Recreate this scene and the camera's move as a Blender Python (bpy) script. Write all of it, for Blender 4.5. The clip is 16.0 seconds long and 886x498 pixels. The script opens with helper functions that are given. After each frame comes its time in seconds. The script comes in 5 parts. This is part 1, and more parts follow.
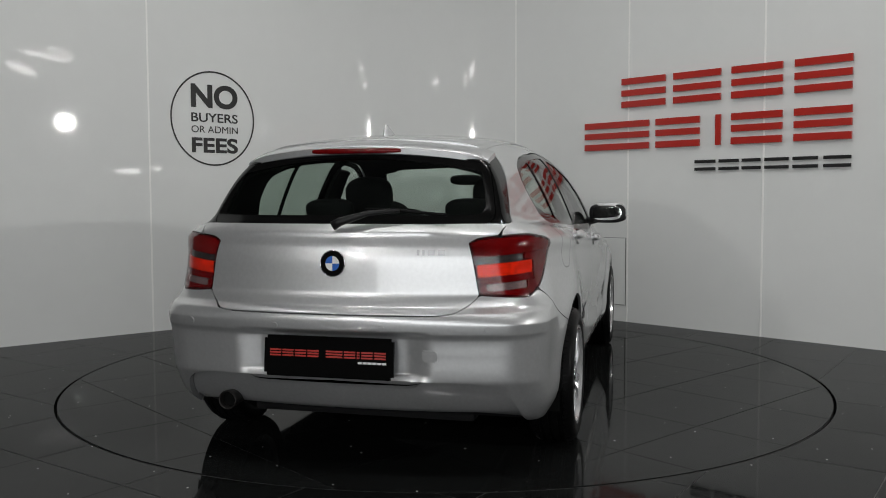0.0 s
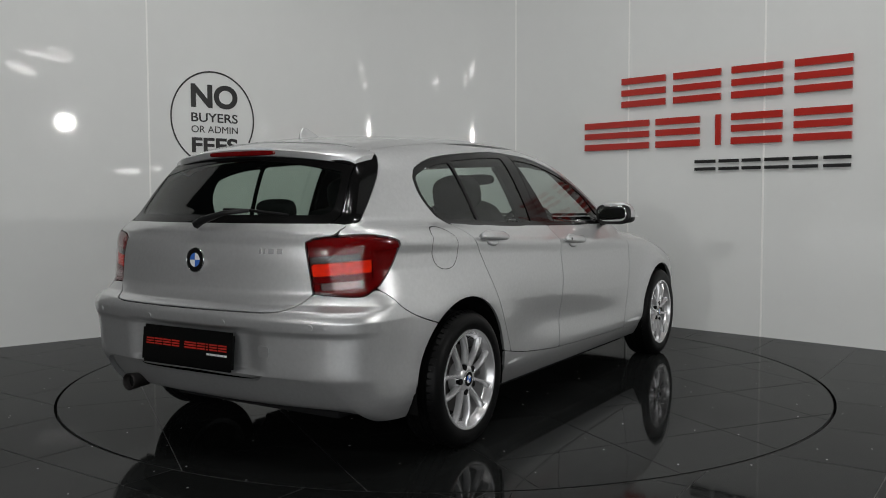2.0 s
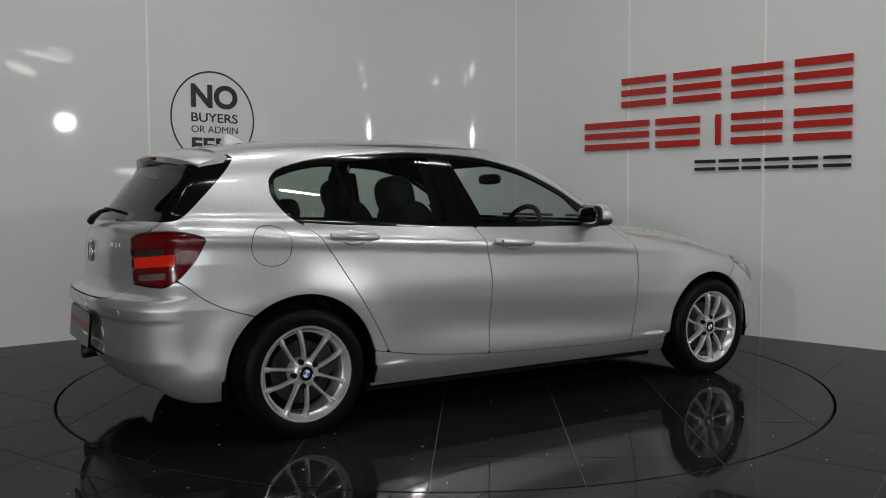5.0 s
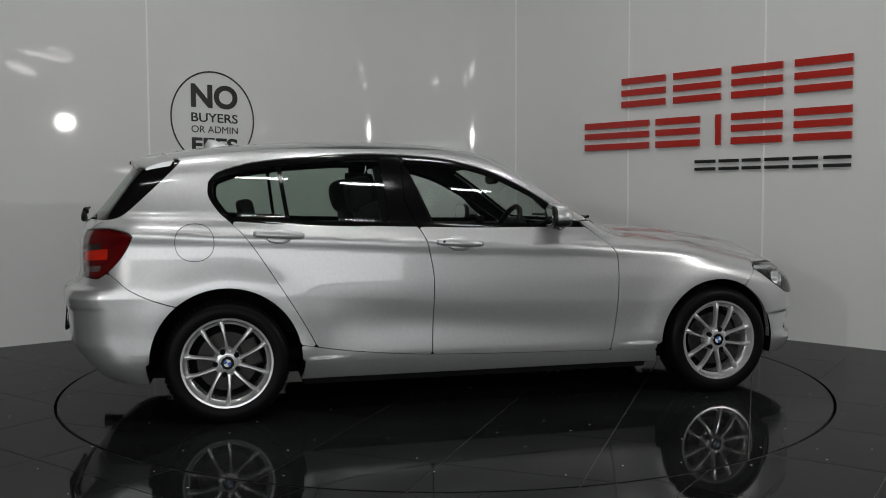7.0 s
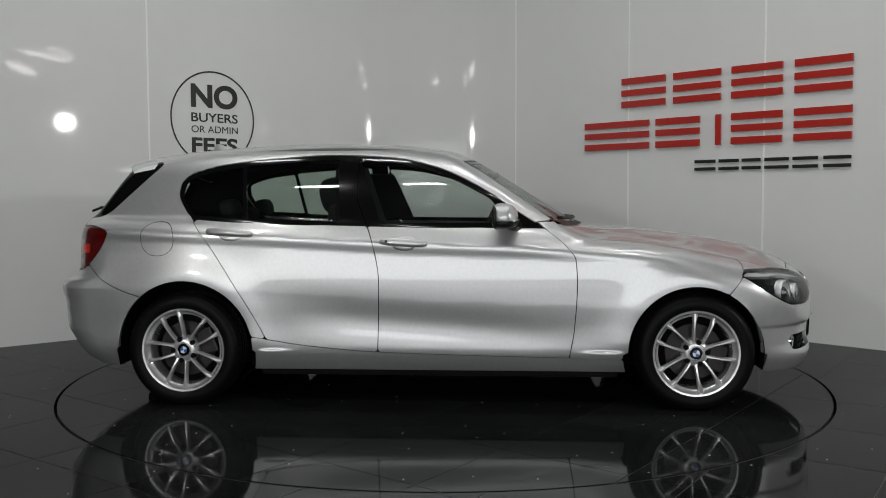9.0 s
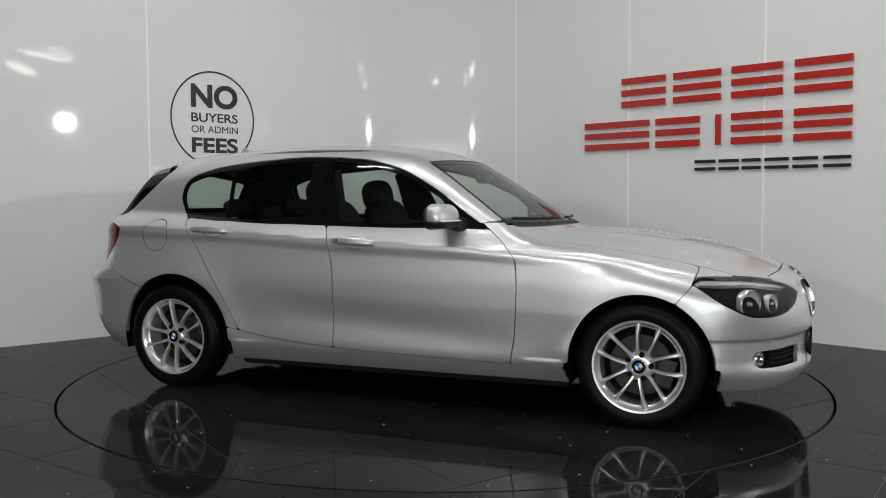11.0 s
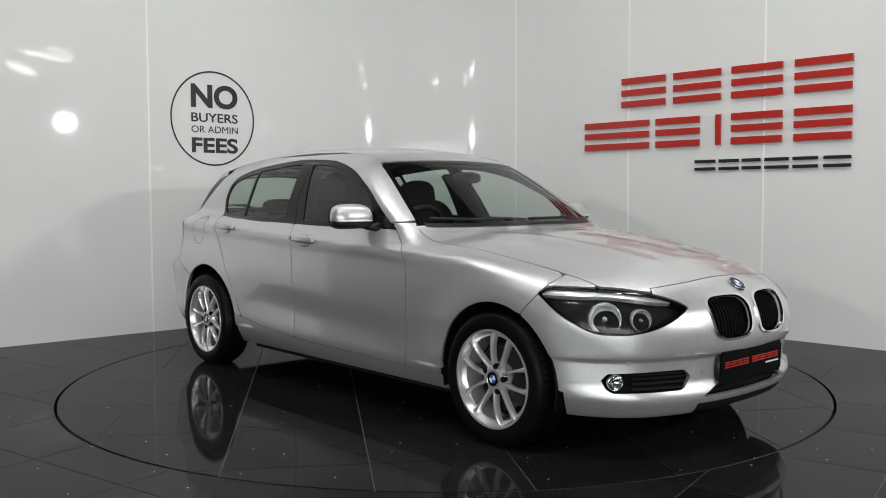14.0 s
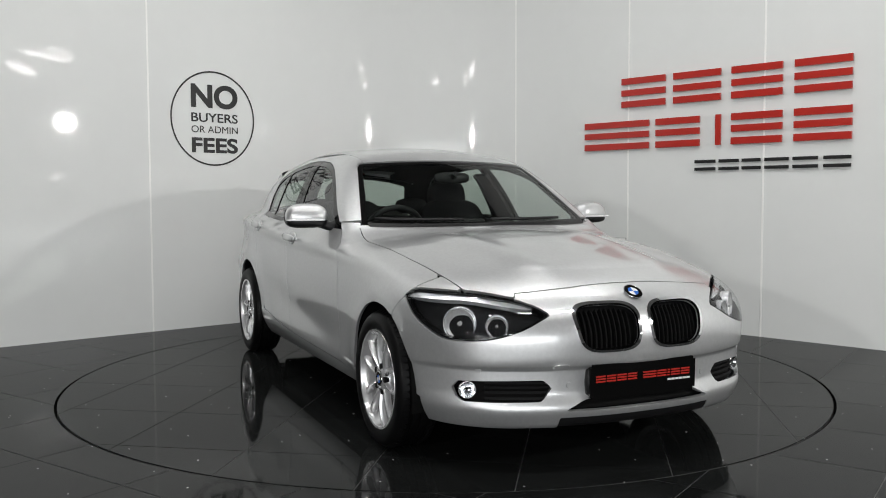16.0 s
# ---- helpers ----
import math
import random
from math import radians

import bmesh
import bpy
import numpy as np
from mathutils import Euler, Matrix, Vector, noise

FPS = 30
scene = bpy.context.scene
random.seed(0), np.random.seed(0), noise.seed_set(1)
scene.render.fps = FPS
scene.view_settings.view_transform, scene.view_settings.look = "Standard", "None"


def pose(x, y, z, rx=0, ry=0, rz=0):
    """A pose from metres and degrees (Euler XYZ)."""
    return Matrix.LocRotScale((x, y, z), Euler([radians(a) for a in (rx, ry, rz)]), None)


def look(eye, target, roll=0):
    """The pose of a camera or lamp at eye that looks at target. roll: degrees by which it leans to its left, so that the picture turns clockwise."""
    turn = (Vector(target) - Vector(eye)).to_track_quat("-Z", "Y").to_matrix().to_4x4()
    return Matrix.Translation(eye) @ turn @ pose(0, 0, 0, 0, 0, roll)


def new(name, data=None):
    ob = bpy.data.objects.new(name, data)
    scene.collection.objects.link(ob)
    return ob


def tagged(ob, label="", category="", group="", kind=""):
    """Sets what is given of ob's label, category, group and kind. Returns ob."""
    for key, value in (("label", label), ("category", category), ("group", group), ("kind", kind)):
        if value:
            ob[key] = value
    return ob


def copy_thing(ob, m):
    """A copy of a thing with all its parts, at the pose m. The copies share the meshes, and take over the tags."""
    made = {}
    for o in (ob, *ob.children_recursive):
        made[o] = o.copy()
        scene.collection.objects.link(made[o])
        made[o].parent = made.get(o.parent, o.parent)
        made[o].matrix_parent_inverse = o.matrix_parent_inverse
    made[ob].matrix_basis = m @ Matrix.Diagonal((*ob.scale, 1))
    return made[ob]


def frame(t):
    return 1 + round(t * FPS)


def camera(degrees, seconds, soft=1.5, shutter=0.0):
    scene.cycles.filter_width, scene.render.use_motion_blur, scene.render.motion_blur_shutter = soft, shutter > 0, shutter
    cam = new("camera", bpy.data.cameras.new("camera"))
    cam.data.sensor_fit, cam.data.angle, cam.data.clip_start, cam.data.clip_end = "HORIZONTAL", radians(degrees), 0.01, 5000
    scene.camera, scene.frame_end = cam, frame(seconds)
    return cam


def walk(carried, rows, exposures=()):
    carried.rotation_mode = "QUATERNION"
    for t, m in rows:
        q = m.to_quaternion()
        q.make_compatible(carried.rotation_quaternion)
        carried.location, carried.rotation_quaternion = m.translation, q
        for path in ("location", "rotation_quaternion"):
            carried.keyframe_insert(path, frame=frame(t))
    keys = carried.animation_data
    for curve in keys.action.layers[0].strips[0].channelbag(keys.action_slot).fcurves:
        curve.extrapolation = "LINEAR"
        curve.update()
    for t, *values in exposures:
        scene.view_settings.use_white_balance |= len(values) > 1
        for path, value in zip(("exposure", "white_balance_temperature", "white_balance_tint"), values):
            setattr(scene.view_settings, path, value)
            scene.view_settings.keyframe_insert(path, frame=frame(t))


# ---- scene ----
# ---- camera ----
EYE = (-0.0091, -5.4605, 1.1021)
cam = camera(54.02, 16.0, soft=1.0)
held = look(EYE, (EYE[0], EYE[1] + 10, EYE[2] - 10 * math.tan(0.0583)), -0.19)
walk(cam, [(0, held), (16, held)], exposures=[(0, 0.06), (2.0, 0.06), (3.5, -0.02), (6.5, -0.32), (7.5, -0.33), (8.5, -0.20), (9.2, 0.0), (11.5, 0.42), (12.5, 0.50), (14.5, 0.60), (16, 0.64)])

# ---- light ----
CEILING = 5.0
world = bpy.data.worlds.new("world")
scene.world = world
world.use_nodes = True
world.node_tree.nodes["Background"].inputs[0].default_value = (0.75, 0.8, 0.85, 1)
world.node_tree.nodes["Background"].inputs[1].default_value = 0.02


def area_lamp(name, x, y, z, target, sx, sy, watts, colour=(1, 1, 0.985)):
    d = bpy.data.lights.new(name, "AREA")
    d.shape, d.size, d.size_y, d.energy, d.color = "RECTANGLE", sx, sy, watts, colour
    ob = new(name, d)
    ob.matrix_world = look((x, y, z), target)
    return ob


# ---- materials ----
def material(name, colour, rough=0.5, metal=0.0, coat=0.0, grain=0.0, grain_scale=40.0, bump=0.0, rough_var=0.0, spec=0.5, emit=0.0):
    m = bpy.data.materials.new(name)
    m.use_nodes = True
    n, l = m.node_tree.nodes, m.node_tree.links
    b = n["Principled BSDF"]
    b.inputs["Base Color"].default_value = (*colour, 1)
    b.inputs["Roughness"].default_value = rough
    b.inputs["Metallic"].default_value = metal
    b.inputs["Coat Weight"].default_value = coat
    b.inputs["Coat Roughness"].default_value = 0.03
    b.inputs["Specular IOR Level"].default_value = spec
    if emit:
        b.inputs["Emission Color"].default_value = (*colour, 1)
        b.inputs["Emission Strength"].default_value = emit
    if grain or bump or rough_var:
        co = n.new("ShaderNodeTexCoord")
        fine, broad = n.new("ShaderNodeTexNoise"), n.new("ShaderNodeTexNoise")
        fine.inputs["Scale"].default_value, broad.inputs["Scale"].default_value = grain_scale, grain_scale / 14
        fine.inputs["Detail"].default_value = 4
        for t in (fine, broad):
            l.new(co.outputs["Object"], t.inputs["Vector"])
        mix = n.new("ShaderNodeMath")
        mix.operation = "ADD"
        l.new(fine.outputs["Fac"], mix.inputs[0])
        l.new(broad.outputs["Fac"], mix.inputs[1])
        if grain:
            ramp = n.new("ShaderNodeMapRange")
            ramp.inputs["From Min"].default_value, ramp.inputs["From Max"].default_value = 0.7, 1.3
            ramp.inputs["To Min"].default_value, ramp.inputs["To Max"].default_value = 1 - grain, 1 + grain
            l.new(mix.outputs[0], ramp.inputs["Value"])
            v = n.new("ShaderNodeVectorMath")
            v.operation = "SCALE"
            v.inputs[0].default_value = colour
            l.new(ramp.outputs[0], v.inputs["Scale"])
            l.new(v.outputs[0], b.inputs["Base Color"])
        if rough_var:
            rr = n.new("ShaderNodeMapRange")
            rr.inputs["From Min"].default_value, rr.inputs["From Max"].default_value = 0.7, 1.3
            rr.inputs["To Min"].default_value, rr.inputs["To Max"].default_value = max(0.01, rough - rough_var), rough + rough_var
            l.new(mix.outputs[0], rr.inputs["Value"])
            l.new(rr.outputs[0], b.inputs["Roughness"])
        if bump:
            bp = n.new("ShaderNodeBump")
            bp.inputs["Strength"].default_value, bp.inputs["Distance"].default_value = bump, 0.002
            l.new(fine.outputs["Fac"], bp.inputs["Height"])
            l.new(bp.outputs[0], b.inputs["Normal"])
    return m


def glass_material(name, tint, rough=0.0, gloss_min=0.055):
    """Thin pane: clear with real reflection."""
    m = bpy.data.materials.new(name)
    m.use_nodes = True
    n, l = m.node_tree.nodes, m.node_tree.links
    n.remove(n["Principled BSDF"])
    clear, gloss, mix = n.new("ShaderNodeBsdfTransparent"), n.new("ShaderNodeBsdfGlossy"), n.new("ShaderNodeMixShader")
    facing_w, power, fres = n.new("ShaderNodeLayerWeight"), n.new("ShaderNodeMath"), n.new("ShaderNodeMapRange")
    facing_w.inputs["Blend"].default_value = 0.5
    power.operation, power.inputs[1].default_value = "POWER", 4.5
    fres.inputs["To Min"].default_value, fres.inputs["To Max"].default_value = gloss_min, 0.9
    l.new(facing_w.outputs["Facing"], power.inputs[0])
    l.new(power.outputs[0], fres.inputs["Value"])
    clear.inputs[0].default_value = (*tint, 1)
    gloss.inputs["Roughness"].default_value = rough
    l.new(fres.outputs[0], mix.inputs[0])
    l.new(clear.outputs[0], mix.inputs[1])
    l.new(gloss.outputs[0], mix.inputs[2])
    l.new(mix.outputs[0], n["Material Output"].inputs[0])
    return m


M = {}
M["wall"] = material("wall_panel", (0.74, 0.75, 0.74), 0.045, grain=0.012, grain_scale=6, rough_var=0.015, spec=0.4)
M["plain"] = material("plain_wall", (0.30, 0.30, 0.297), 0.6, grain=0.05)
M["ceiling"] = material("ceiling", (0.10, 0.10, 0.10), 0.7, grain=0.05)


def tile_material():
    """Polished black tile with sparse bright flecks."""
    m = material("black_tile", (0.011, 0.0117, 0.0116), 0.055, grain=0.3, grain_scale=30, rough_var=0.025, spec=0.16)
    n, l = m.node_tree.nodes, m.node_tree.links
    b = n["Principled BSDF"]
    src = b.inputs["Base Color"].links[0].from_socket
    co = n.new("ShaderNodeTexCoord")
    spot = n.new("ShaderNodeTexVoronoi")
    spot.voronoi_dimensions = "2D"
    spot.inputs["Scale"].default_value = 2.7
    l.new(co.outputs["Object"], spot.inputs["Vector"])
    near = n.new("ShaderNodeMath")
    near.operation = "LESS_THAN"
    near.inputs[1].default_value = 0.0105
    l.new(spot.outputs["Distance"], near.inputs[0])
    info = n.new("ShaderNodeObjectInfo")
    tone = n.new("ShaderNodeMapRange")
    tone.inputs["To Min"].default_value, tone.inputs["To Max"].default_value = 0.75, 1.3
    l.new(info.outputs["Random"], tone.inputs["Value"])
    sc = n.new("ShaderNodeVectorMath")
    sc.operation = "SCALE"
    l.new(src, sc.inputs[0])
    l.new(tone.outputs[0], sc.inputs["Scale"])
    mix = n.new("ShaderNodeMix")
    mix.data_type = "RGBA"
    l.new(near.outputs[0], mix.inputs["Factor"])
    l.new(sc.outputs[0], mix.inputs["A"])
    mix.inputs["B"].default_value = (0.8, 0.8, 0.8, 1)
    # polish: the gloss grows towards grazing sight
    matt, gloss, both = n.new("ShaderNodeBsdfDiffuse"), n.new("ShaderNodeBsdfGlossy"), n.new("ShaderNodeMixShader")
    weight, power, fres = n.new("ShaderNodeLayerWeight"), n.new("ShaderNodeMath"), n.new("ShaderNodeMapRange")
    weight.inputs["Blend"].default_value = 0.5
    power.operation, power.inputs[1].default_value = "POWER", 4.6
    fres.inputs["To Min"].default_value, fres.inputs["To Max"].default_value = 0.022, 0.52
    l.new(weight.outputs["Facing"], power.inputs[0])
    l.new(power.outputs[0], fres.inputs["Value"])
    l.new(mix.outputs["Result"], matt.inputs["Color"])
    l.new(b.inputs["Roughness"].links[0].from_socket, gloss.inputs["Roughness"])
    l.new(fres.outputs[0], both.inputs[0])
    l.new(matt.outputs[0], both.inputs[1])
    l.new(gloss.outputs[0], both.inputs[2])
    l.new(both.outputs[0], n["Material Output"].inputs[0])
    n.remove(b)
    return m


M["floor"] = tile_material()
M["joint"] = material("grout", (0.11, 0.11, 0.108), 0.45, grain=0.15)
# near-black for black parts, and for recesses whose shade is put into colour
M["gap"] = material("gap", (0.004, 0.004, 0.004), 0.8, spec=0.1)
M["seam"] = material("seam", (0.9, 0.9, 0.88), 0.3)
M["red"] = material("red_acrylic", (0.43, 0.020, 0.012), 0.3, coat=0.2)
M["black_letter"] = material("black_vinyl", (0.012, 0.012, 0.012), 0.35)
M["white"] = material("white_enamel", (0.8, 0.8, 0.8), 0.2, coat=1.0)
M["paint"] = material("silver_paint", (0.60, 0.605, 0.61), 0.38, metal=0.72, coat=1.0, grain=0.05, grain_scale=900)
M["paint"].node_tree.nodes["Principled BSDF"].inputs["Coat IOR"].default_value = 1.6
M["black_gloss"] = material("black_gloss", (0.004, 0.004, 0.004), 0.10, spec=0.2)
M["trim"] = material("black_plastic", (0.008, 0.008, 0.0085), 0.42, grain=0.15, grain_scale=120, bump=0.1, spec=0.3)
M["rubber"] = material("rubber", (0.0035, 0.0035, 0.0037), 0.42, grain=0.25, grain_scale=60, bump=0.15, spec=0.10)
M["alloy"] = material("alloy", (0.70, 0.70, 0.71), 0.24, metal=0.65, coat=0.5, grain=0.03)
M["chrome"] = material("chrome", (0.85, 0.85, 0.86), 0.06, metal=1.0)
M["dark_metal"] = material("dark_metal", (0.035, 0.032, 0.031), 0.45, metal=0.7, grain=0.3)
M["lining"] = material("dark_lining", (0.006, 0.006, 0.0065), 0.8, grain=0.2, spec=0.2)
M["cloth"] = material("black_cloth", (0.009, 0.009, 0.010), 0.9, grain=0.3, grain_scale=200, bump=0.3)
M["glass"] = glass_material("window_glass", (0.80, 0.85, 0.82))
M["dark_glass"] = glass_material("rear_glass", (0.66, 0.74, 0.69))
M["cover"] = glass_material("lamp_cover", (0.97, 0.95, 0.95), 0.0, 0.022)
M["clear"] = glass_material("clear_lens", (0.95, 0.96, 0.97), 0.0, 0.03)


# ---- building helpers ----
def mesh_object(name, bm, mat, parent=None, label="", smooth=False):
    me = bpy.data.meshes.new(name)
    bm.to_mesh(me)
    bm.free()
    me.materials.append(mat)
    if smooth:
        me.shade_smooth()
    ob = new(name, me)
    ob.parent = parent
    if label:
        ob["label"] = label
    return ob


part = mesh_object


def box(bm, x0, x1, y0, y1, z0, z1, bevel=0.0):
    r = bmesh.ops.create_cube(bm, size=1, matrix=Matrix.Translation(((x0 + x1) / 2, (y0 + y1) / 2, (z0 + z1) / 2)) @ Matrix.Diagonal((x1 - x0, y1 - y0, z1 - z0, 1)))
    if bevel:
        vs = set(r["verts"])
        es = [e for e in bm.edges if e.verts[0] in vs and e.verts[1] in vs]
        bmesh.ops.bevel(bm, geom=es, offset=bevel, segments=2, affect="EDGES", profile=0.6)


def from_data(name, verts, faces, mat, parent=None, label="", smooth=False):
    me = bpy.data.meshes.new(name)
    me.from_pydata([tuple(map(float, v)) for v in verts], [], faces)
    me.materials.append(mat)
    if smooth:
        me.shade_smooth()
    ob = new(name, me)
    ob.parent = parent
    if label:
        ob["label"] = label
    return ob


def empty(name, m=None):
    ob = new(name)
    ob.empty_display_size = 0.2
    if m:
        ob.matrix_world = m
    return ob


def lettering(name, text, height, mat, m, depth=0.0, shear=0.0, stretch=1.0, bold=0.0, parent=None, label=""):
    """One line of built-in lettering as a mesh, its letter height and lower left corner given."""
    cu = bpy.data.curves.new(name, "FONT")
    cu.body, cu.size, cu.extrude, cu.shear, cu.offset = text, height / 0.69, depth / 2, shear, bold
    tmp = bpy.data.objects.new(name, cu)
    me = bpy.data.meshes.new_from_object(tmp)
    bpy.data.objects.remove(tmp)
    bpy.data.curves.remove(cu)
    me.transform(Matrix.Diagonal((stretch, 1, 1, 1)))
    me.materials.clear()
    me.materials.append(mat)
    ob = new(name, me)
    ob.parent = parent
    ob.matrix_basis = m
    if label:
        ob["label"] = label
    return ob


# ---- room ----
RING = 2.2586
LEFT_DIR, RIGHT_DIR = Vector((0.7633, 0.6461, 0)), Vector((0.7172, -0.6969, 0))
CORNER = Vector((0.0, 3.79, 0))
TANGENT = 1.45
WALL_TOP = 4.95


def wall_line():
    """Plan of the showroom wall: a straight run, a rounded corner and a straight run."""
    a, b = CORNER - LEFT_DIR * TANGENT, CORNER + RIGHT_DIR * TANGENT
    pts = [CORNER - LEFT_DIR * 5.6, a - LEFT_DIR * 0.03, a]
    n = 28
    for i in range(1, n):
        t = i / n
        w = 0.93
        k = (1 - t) ** 2 + 2 * w * t * (1 - t) * 0.72 + t * t
        pts.append(((1 - t) ** 2 * a + 2 * 0.72 * w * t * (1 - t) * CORNER + t * t * b) / k)
    return pts + [b, b + RIGHT_DIR * 0.03, CORNER + RIGHT_DIR * 9.0]


def build_wall():
    pts = wall_line()
    v, f = [], []
    out = []
    for i, p in enumerate(pts):
        d = (pts[min(i + 1, len(pts) - 1)] - pts[max(i - 1, 0)]).normalized()
        n = Vector((-d.y, d.x, 0))
        out.append(p + n * 0.12)
    N = len(pts)
    for row, z in ((pts, 0), (pts, WALL_TOP), (out, 0), (out, WALL_TOP)):
        v += [(p.x, p.y, z) for p in row]
    for i in range(N - 1):
        f += [(i, i + 1, N + i + 1, N + i), (2 * N + i + 1, 2 * N + i, 3 * N + i, 3 * N + i + 1), (N + i, N + i + 1, 3 * N + i + 1, 3 * N + i)]
    ob = from_data("wall_display", v, f, M["wall"])
    ob.data.shade_smooth()
    ob.data.set_sharp_from_angle(angle=radians(30))
    return tagged(ob, "glossy white panelled showroom wall with a rounded corner", "wall", kind="structure")


wall = build_wall()


def on_left(s):
    """A place on the straight run, s metres before the corner."""
    return CORNER - LEFT_DIR * s


def on_right(s):
    return CORNER + RIGHT_DIR * s


def build_floor():
    # outer floor with a round hole for the turntable
    n = 128
    v = [((RING + 0.008) * math.cos(2 * math.pi * i / n), (RING + 0.008) * math.sin(2 * math.pi * i / n), -0.002) for i in range(n)]
    v += [(12 * math.cos(2 * math.pi * i / n), 12 * math.sin(2 * math.pi * i / n), -0.002) for i in range(n)]
    f = [(i, (i + 1) % n, n + (i + 1) % n, n + i) for i in range(n)]
    f = [tuple(reversed(q)) for q in f]
    w = [(k * math.cos(2 * math.pi * i / n), k * math.sin(2 * math.pi * i / n), -0.001) for k in (5.2, 14) for i in range(n)]
    tagged(from_data("floor_far", w, f, M["floor"]), "polished black floor further back", "floor", kind="structure")
    return tagged(from_data("floor", v, f, M["joint"]), "polished black tiled showroom floor", "floor", kind="structure")


floor = build_floor()


def build_turntable():
    t = empty("turntable")
    n = 160
    r = RING - 0.008
    v = [(0, 0, -0.002)] + [(r * math.cos(2 * math.pi * i / n), r * math.sin(2 * math.pi * i / n), -0.002) for i in range(n)]
    v += [(r * math.cos(2 * math.pi * i / n), r * math.sin(2 * math.pi * i / n), -0.04) for i in range(n)]
    f = [(0, 1 + i, 1 + (i + 1) % n) for i in range(n)] + [(1 + i, 1 + n + i, 1 + n + (i + 1) % n, 1 + (i + 1) % n) for i in range(n)]
    from_data("disc", v, f, M["joint"], t, "grey grout bed of the turntable")
    return tagged(t, "round black tiled turntable set flush in the floor", "turntable")


turntable = build_turntable()
pit = bmesh.new()
bmesh.ops.create_circle(pit, cap_ends=True, segments=96, radius=RING + 0.1, matrix=Matrix.Translation((0, 0, -0.05)))
tagged(part("floor_pit", pit, M["gap"]), "dark gap below the turntable rim", "gap", kind="structure")


# ---- wall signs, seams and hatch ----
def upright(place, along, out=0.0):
    """Local x along the wall, local y up, local z out of the wall to the room."""
    n = along.cross(Vector((0, 0, 1)))
    p = place + n * out
    return Matrix(((along.x, 0, n.x, p.x), (along.y, 0, n.y, p.y), (along.z, 1, n.z, p.z), (0, 0, 0, 1)))


def name_sign():
    """The dealer's name as plain bars, standing off the wall on the right run."""
    sign = empty("wall_sign", upright(on_right(0), RIGHT_DIR, 0.0))
    tagged(sign, "red and black raised bars on the white wall", "sign")
    rows = [(1.887, 2.140, "red", ((2.205, 2.63), (2.708, 3.13), (3.222, 3.634), (3.726, 4.146))),
            (1.525, 1.771, "red", ((1.82, 2.478), (2.545, 2.95), (3.09, 3.134), (3.224, 3.636), (3.726, 4.15))),
            (1.322, 1.409, "black_letter", ((2.908, 3.09), (3.12, 3.29), (3.315, 3.47), (3.50, 3.69), (3.72, 3.91), (3.95, 4.148)))]
    for z0, z1, mat, spans in rows:
        h = z1 - z0
        for a, b in spans:
            if h > 0.2:
                levels = ((z0, z0 + 0.055), (z0 + 0.099, z0 + 0.152), (z1 - 0.055, z1)) if b - a > 0.1 else ((z0, z1),)
            else:
                levels = ((z0, z0 + 0.026), (z1 - 0.026, z1))
            for p, q in levels:
                bm = bmesh.new()
                box(bm, a, b, p, q, 0.012, 0.032 if h > 0.2 else 0.024, 0.0015)
                part("bar", bm, M[mat], sign, "red acrylic bar" if mat == "red" else "black bar")
    return sign


def fee_sign():
    centre = on_left(2.607)
    sign = empty("round_sign", upright(Vector((centre.x, centre.y, 1.795)), LEFT_DIR, 0.0))
    tagged(sign, "black circle lettered no buyers or admin fees on the wall", "sign")
    bm = bmesh.new()
    N, ro, ri = 96, 0.406, 0.392
    rows = []
    for k in range(N):
        t = 2 * math.pi * k / N
        rows.append([bm.verts.new((r * math.cos(t) * 0.955, r * math.sin(t), z)) for r, z in ((ro, 0.002), (ro, 0.004), (ri, 0.004), (ri, 0.002))])
    for k in range(N):
        a, b = rows[k], rows[(k + 1) % N]
        for i in range(3):
            bm.faces.new((a[i], b[i], b[i + 1], a[i + 1]))
    bmesh.ops.recalc_face_normals(bm, faces=bm.faces)
    part("ring", bm, M["black_letter"], sign, "thin black ring")
    for text, z, h, bold, width in (("NO", 1.882, 0.204, 0.011, 0.432), ("BUYERS", 1.762, 0.078, 0.0015, 0.430), ("OR ADMIN", 1.671, 0.059, 0.0, 0.430), ("FEES", 1.499, 0.131, 0.006, 0.428)):
        ob = lettering("line", text, h, M["black_letter"], pose(0, 0, 0), 0.002, bold=bold, parent=sign)
        xs = [v.co.x for v in ob.data.vertices]
        ys = [v.co.y for v in ob.data.vertices]
        sx, sy = width / (max(xs) - min(xs)), h / (max(ys) - min(ys))
        ob.data.transform(Matrix.Diagonal((sx, sy, 1, 1)) @ Matrix.Translation((-min(xs), -min(ys), 0)))
        ob.matrix_basis = pose(-0.203, z - 1.795, 0.003)
    return sign


name_sign()
fee_sign()


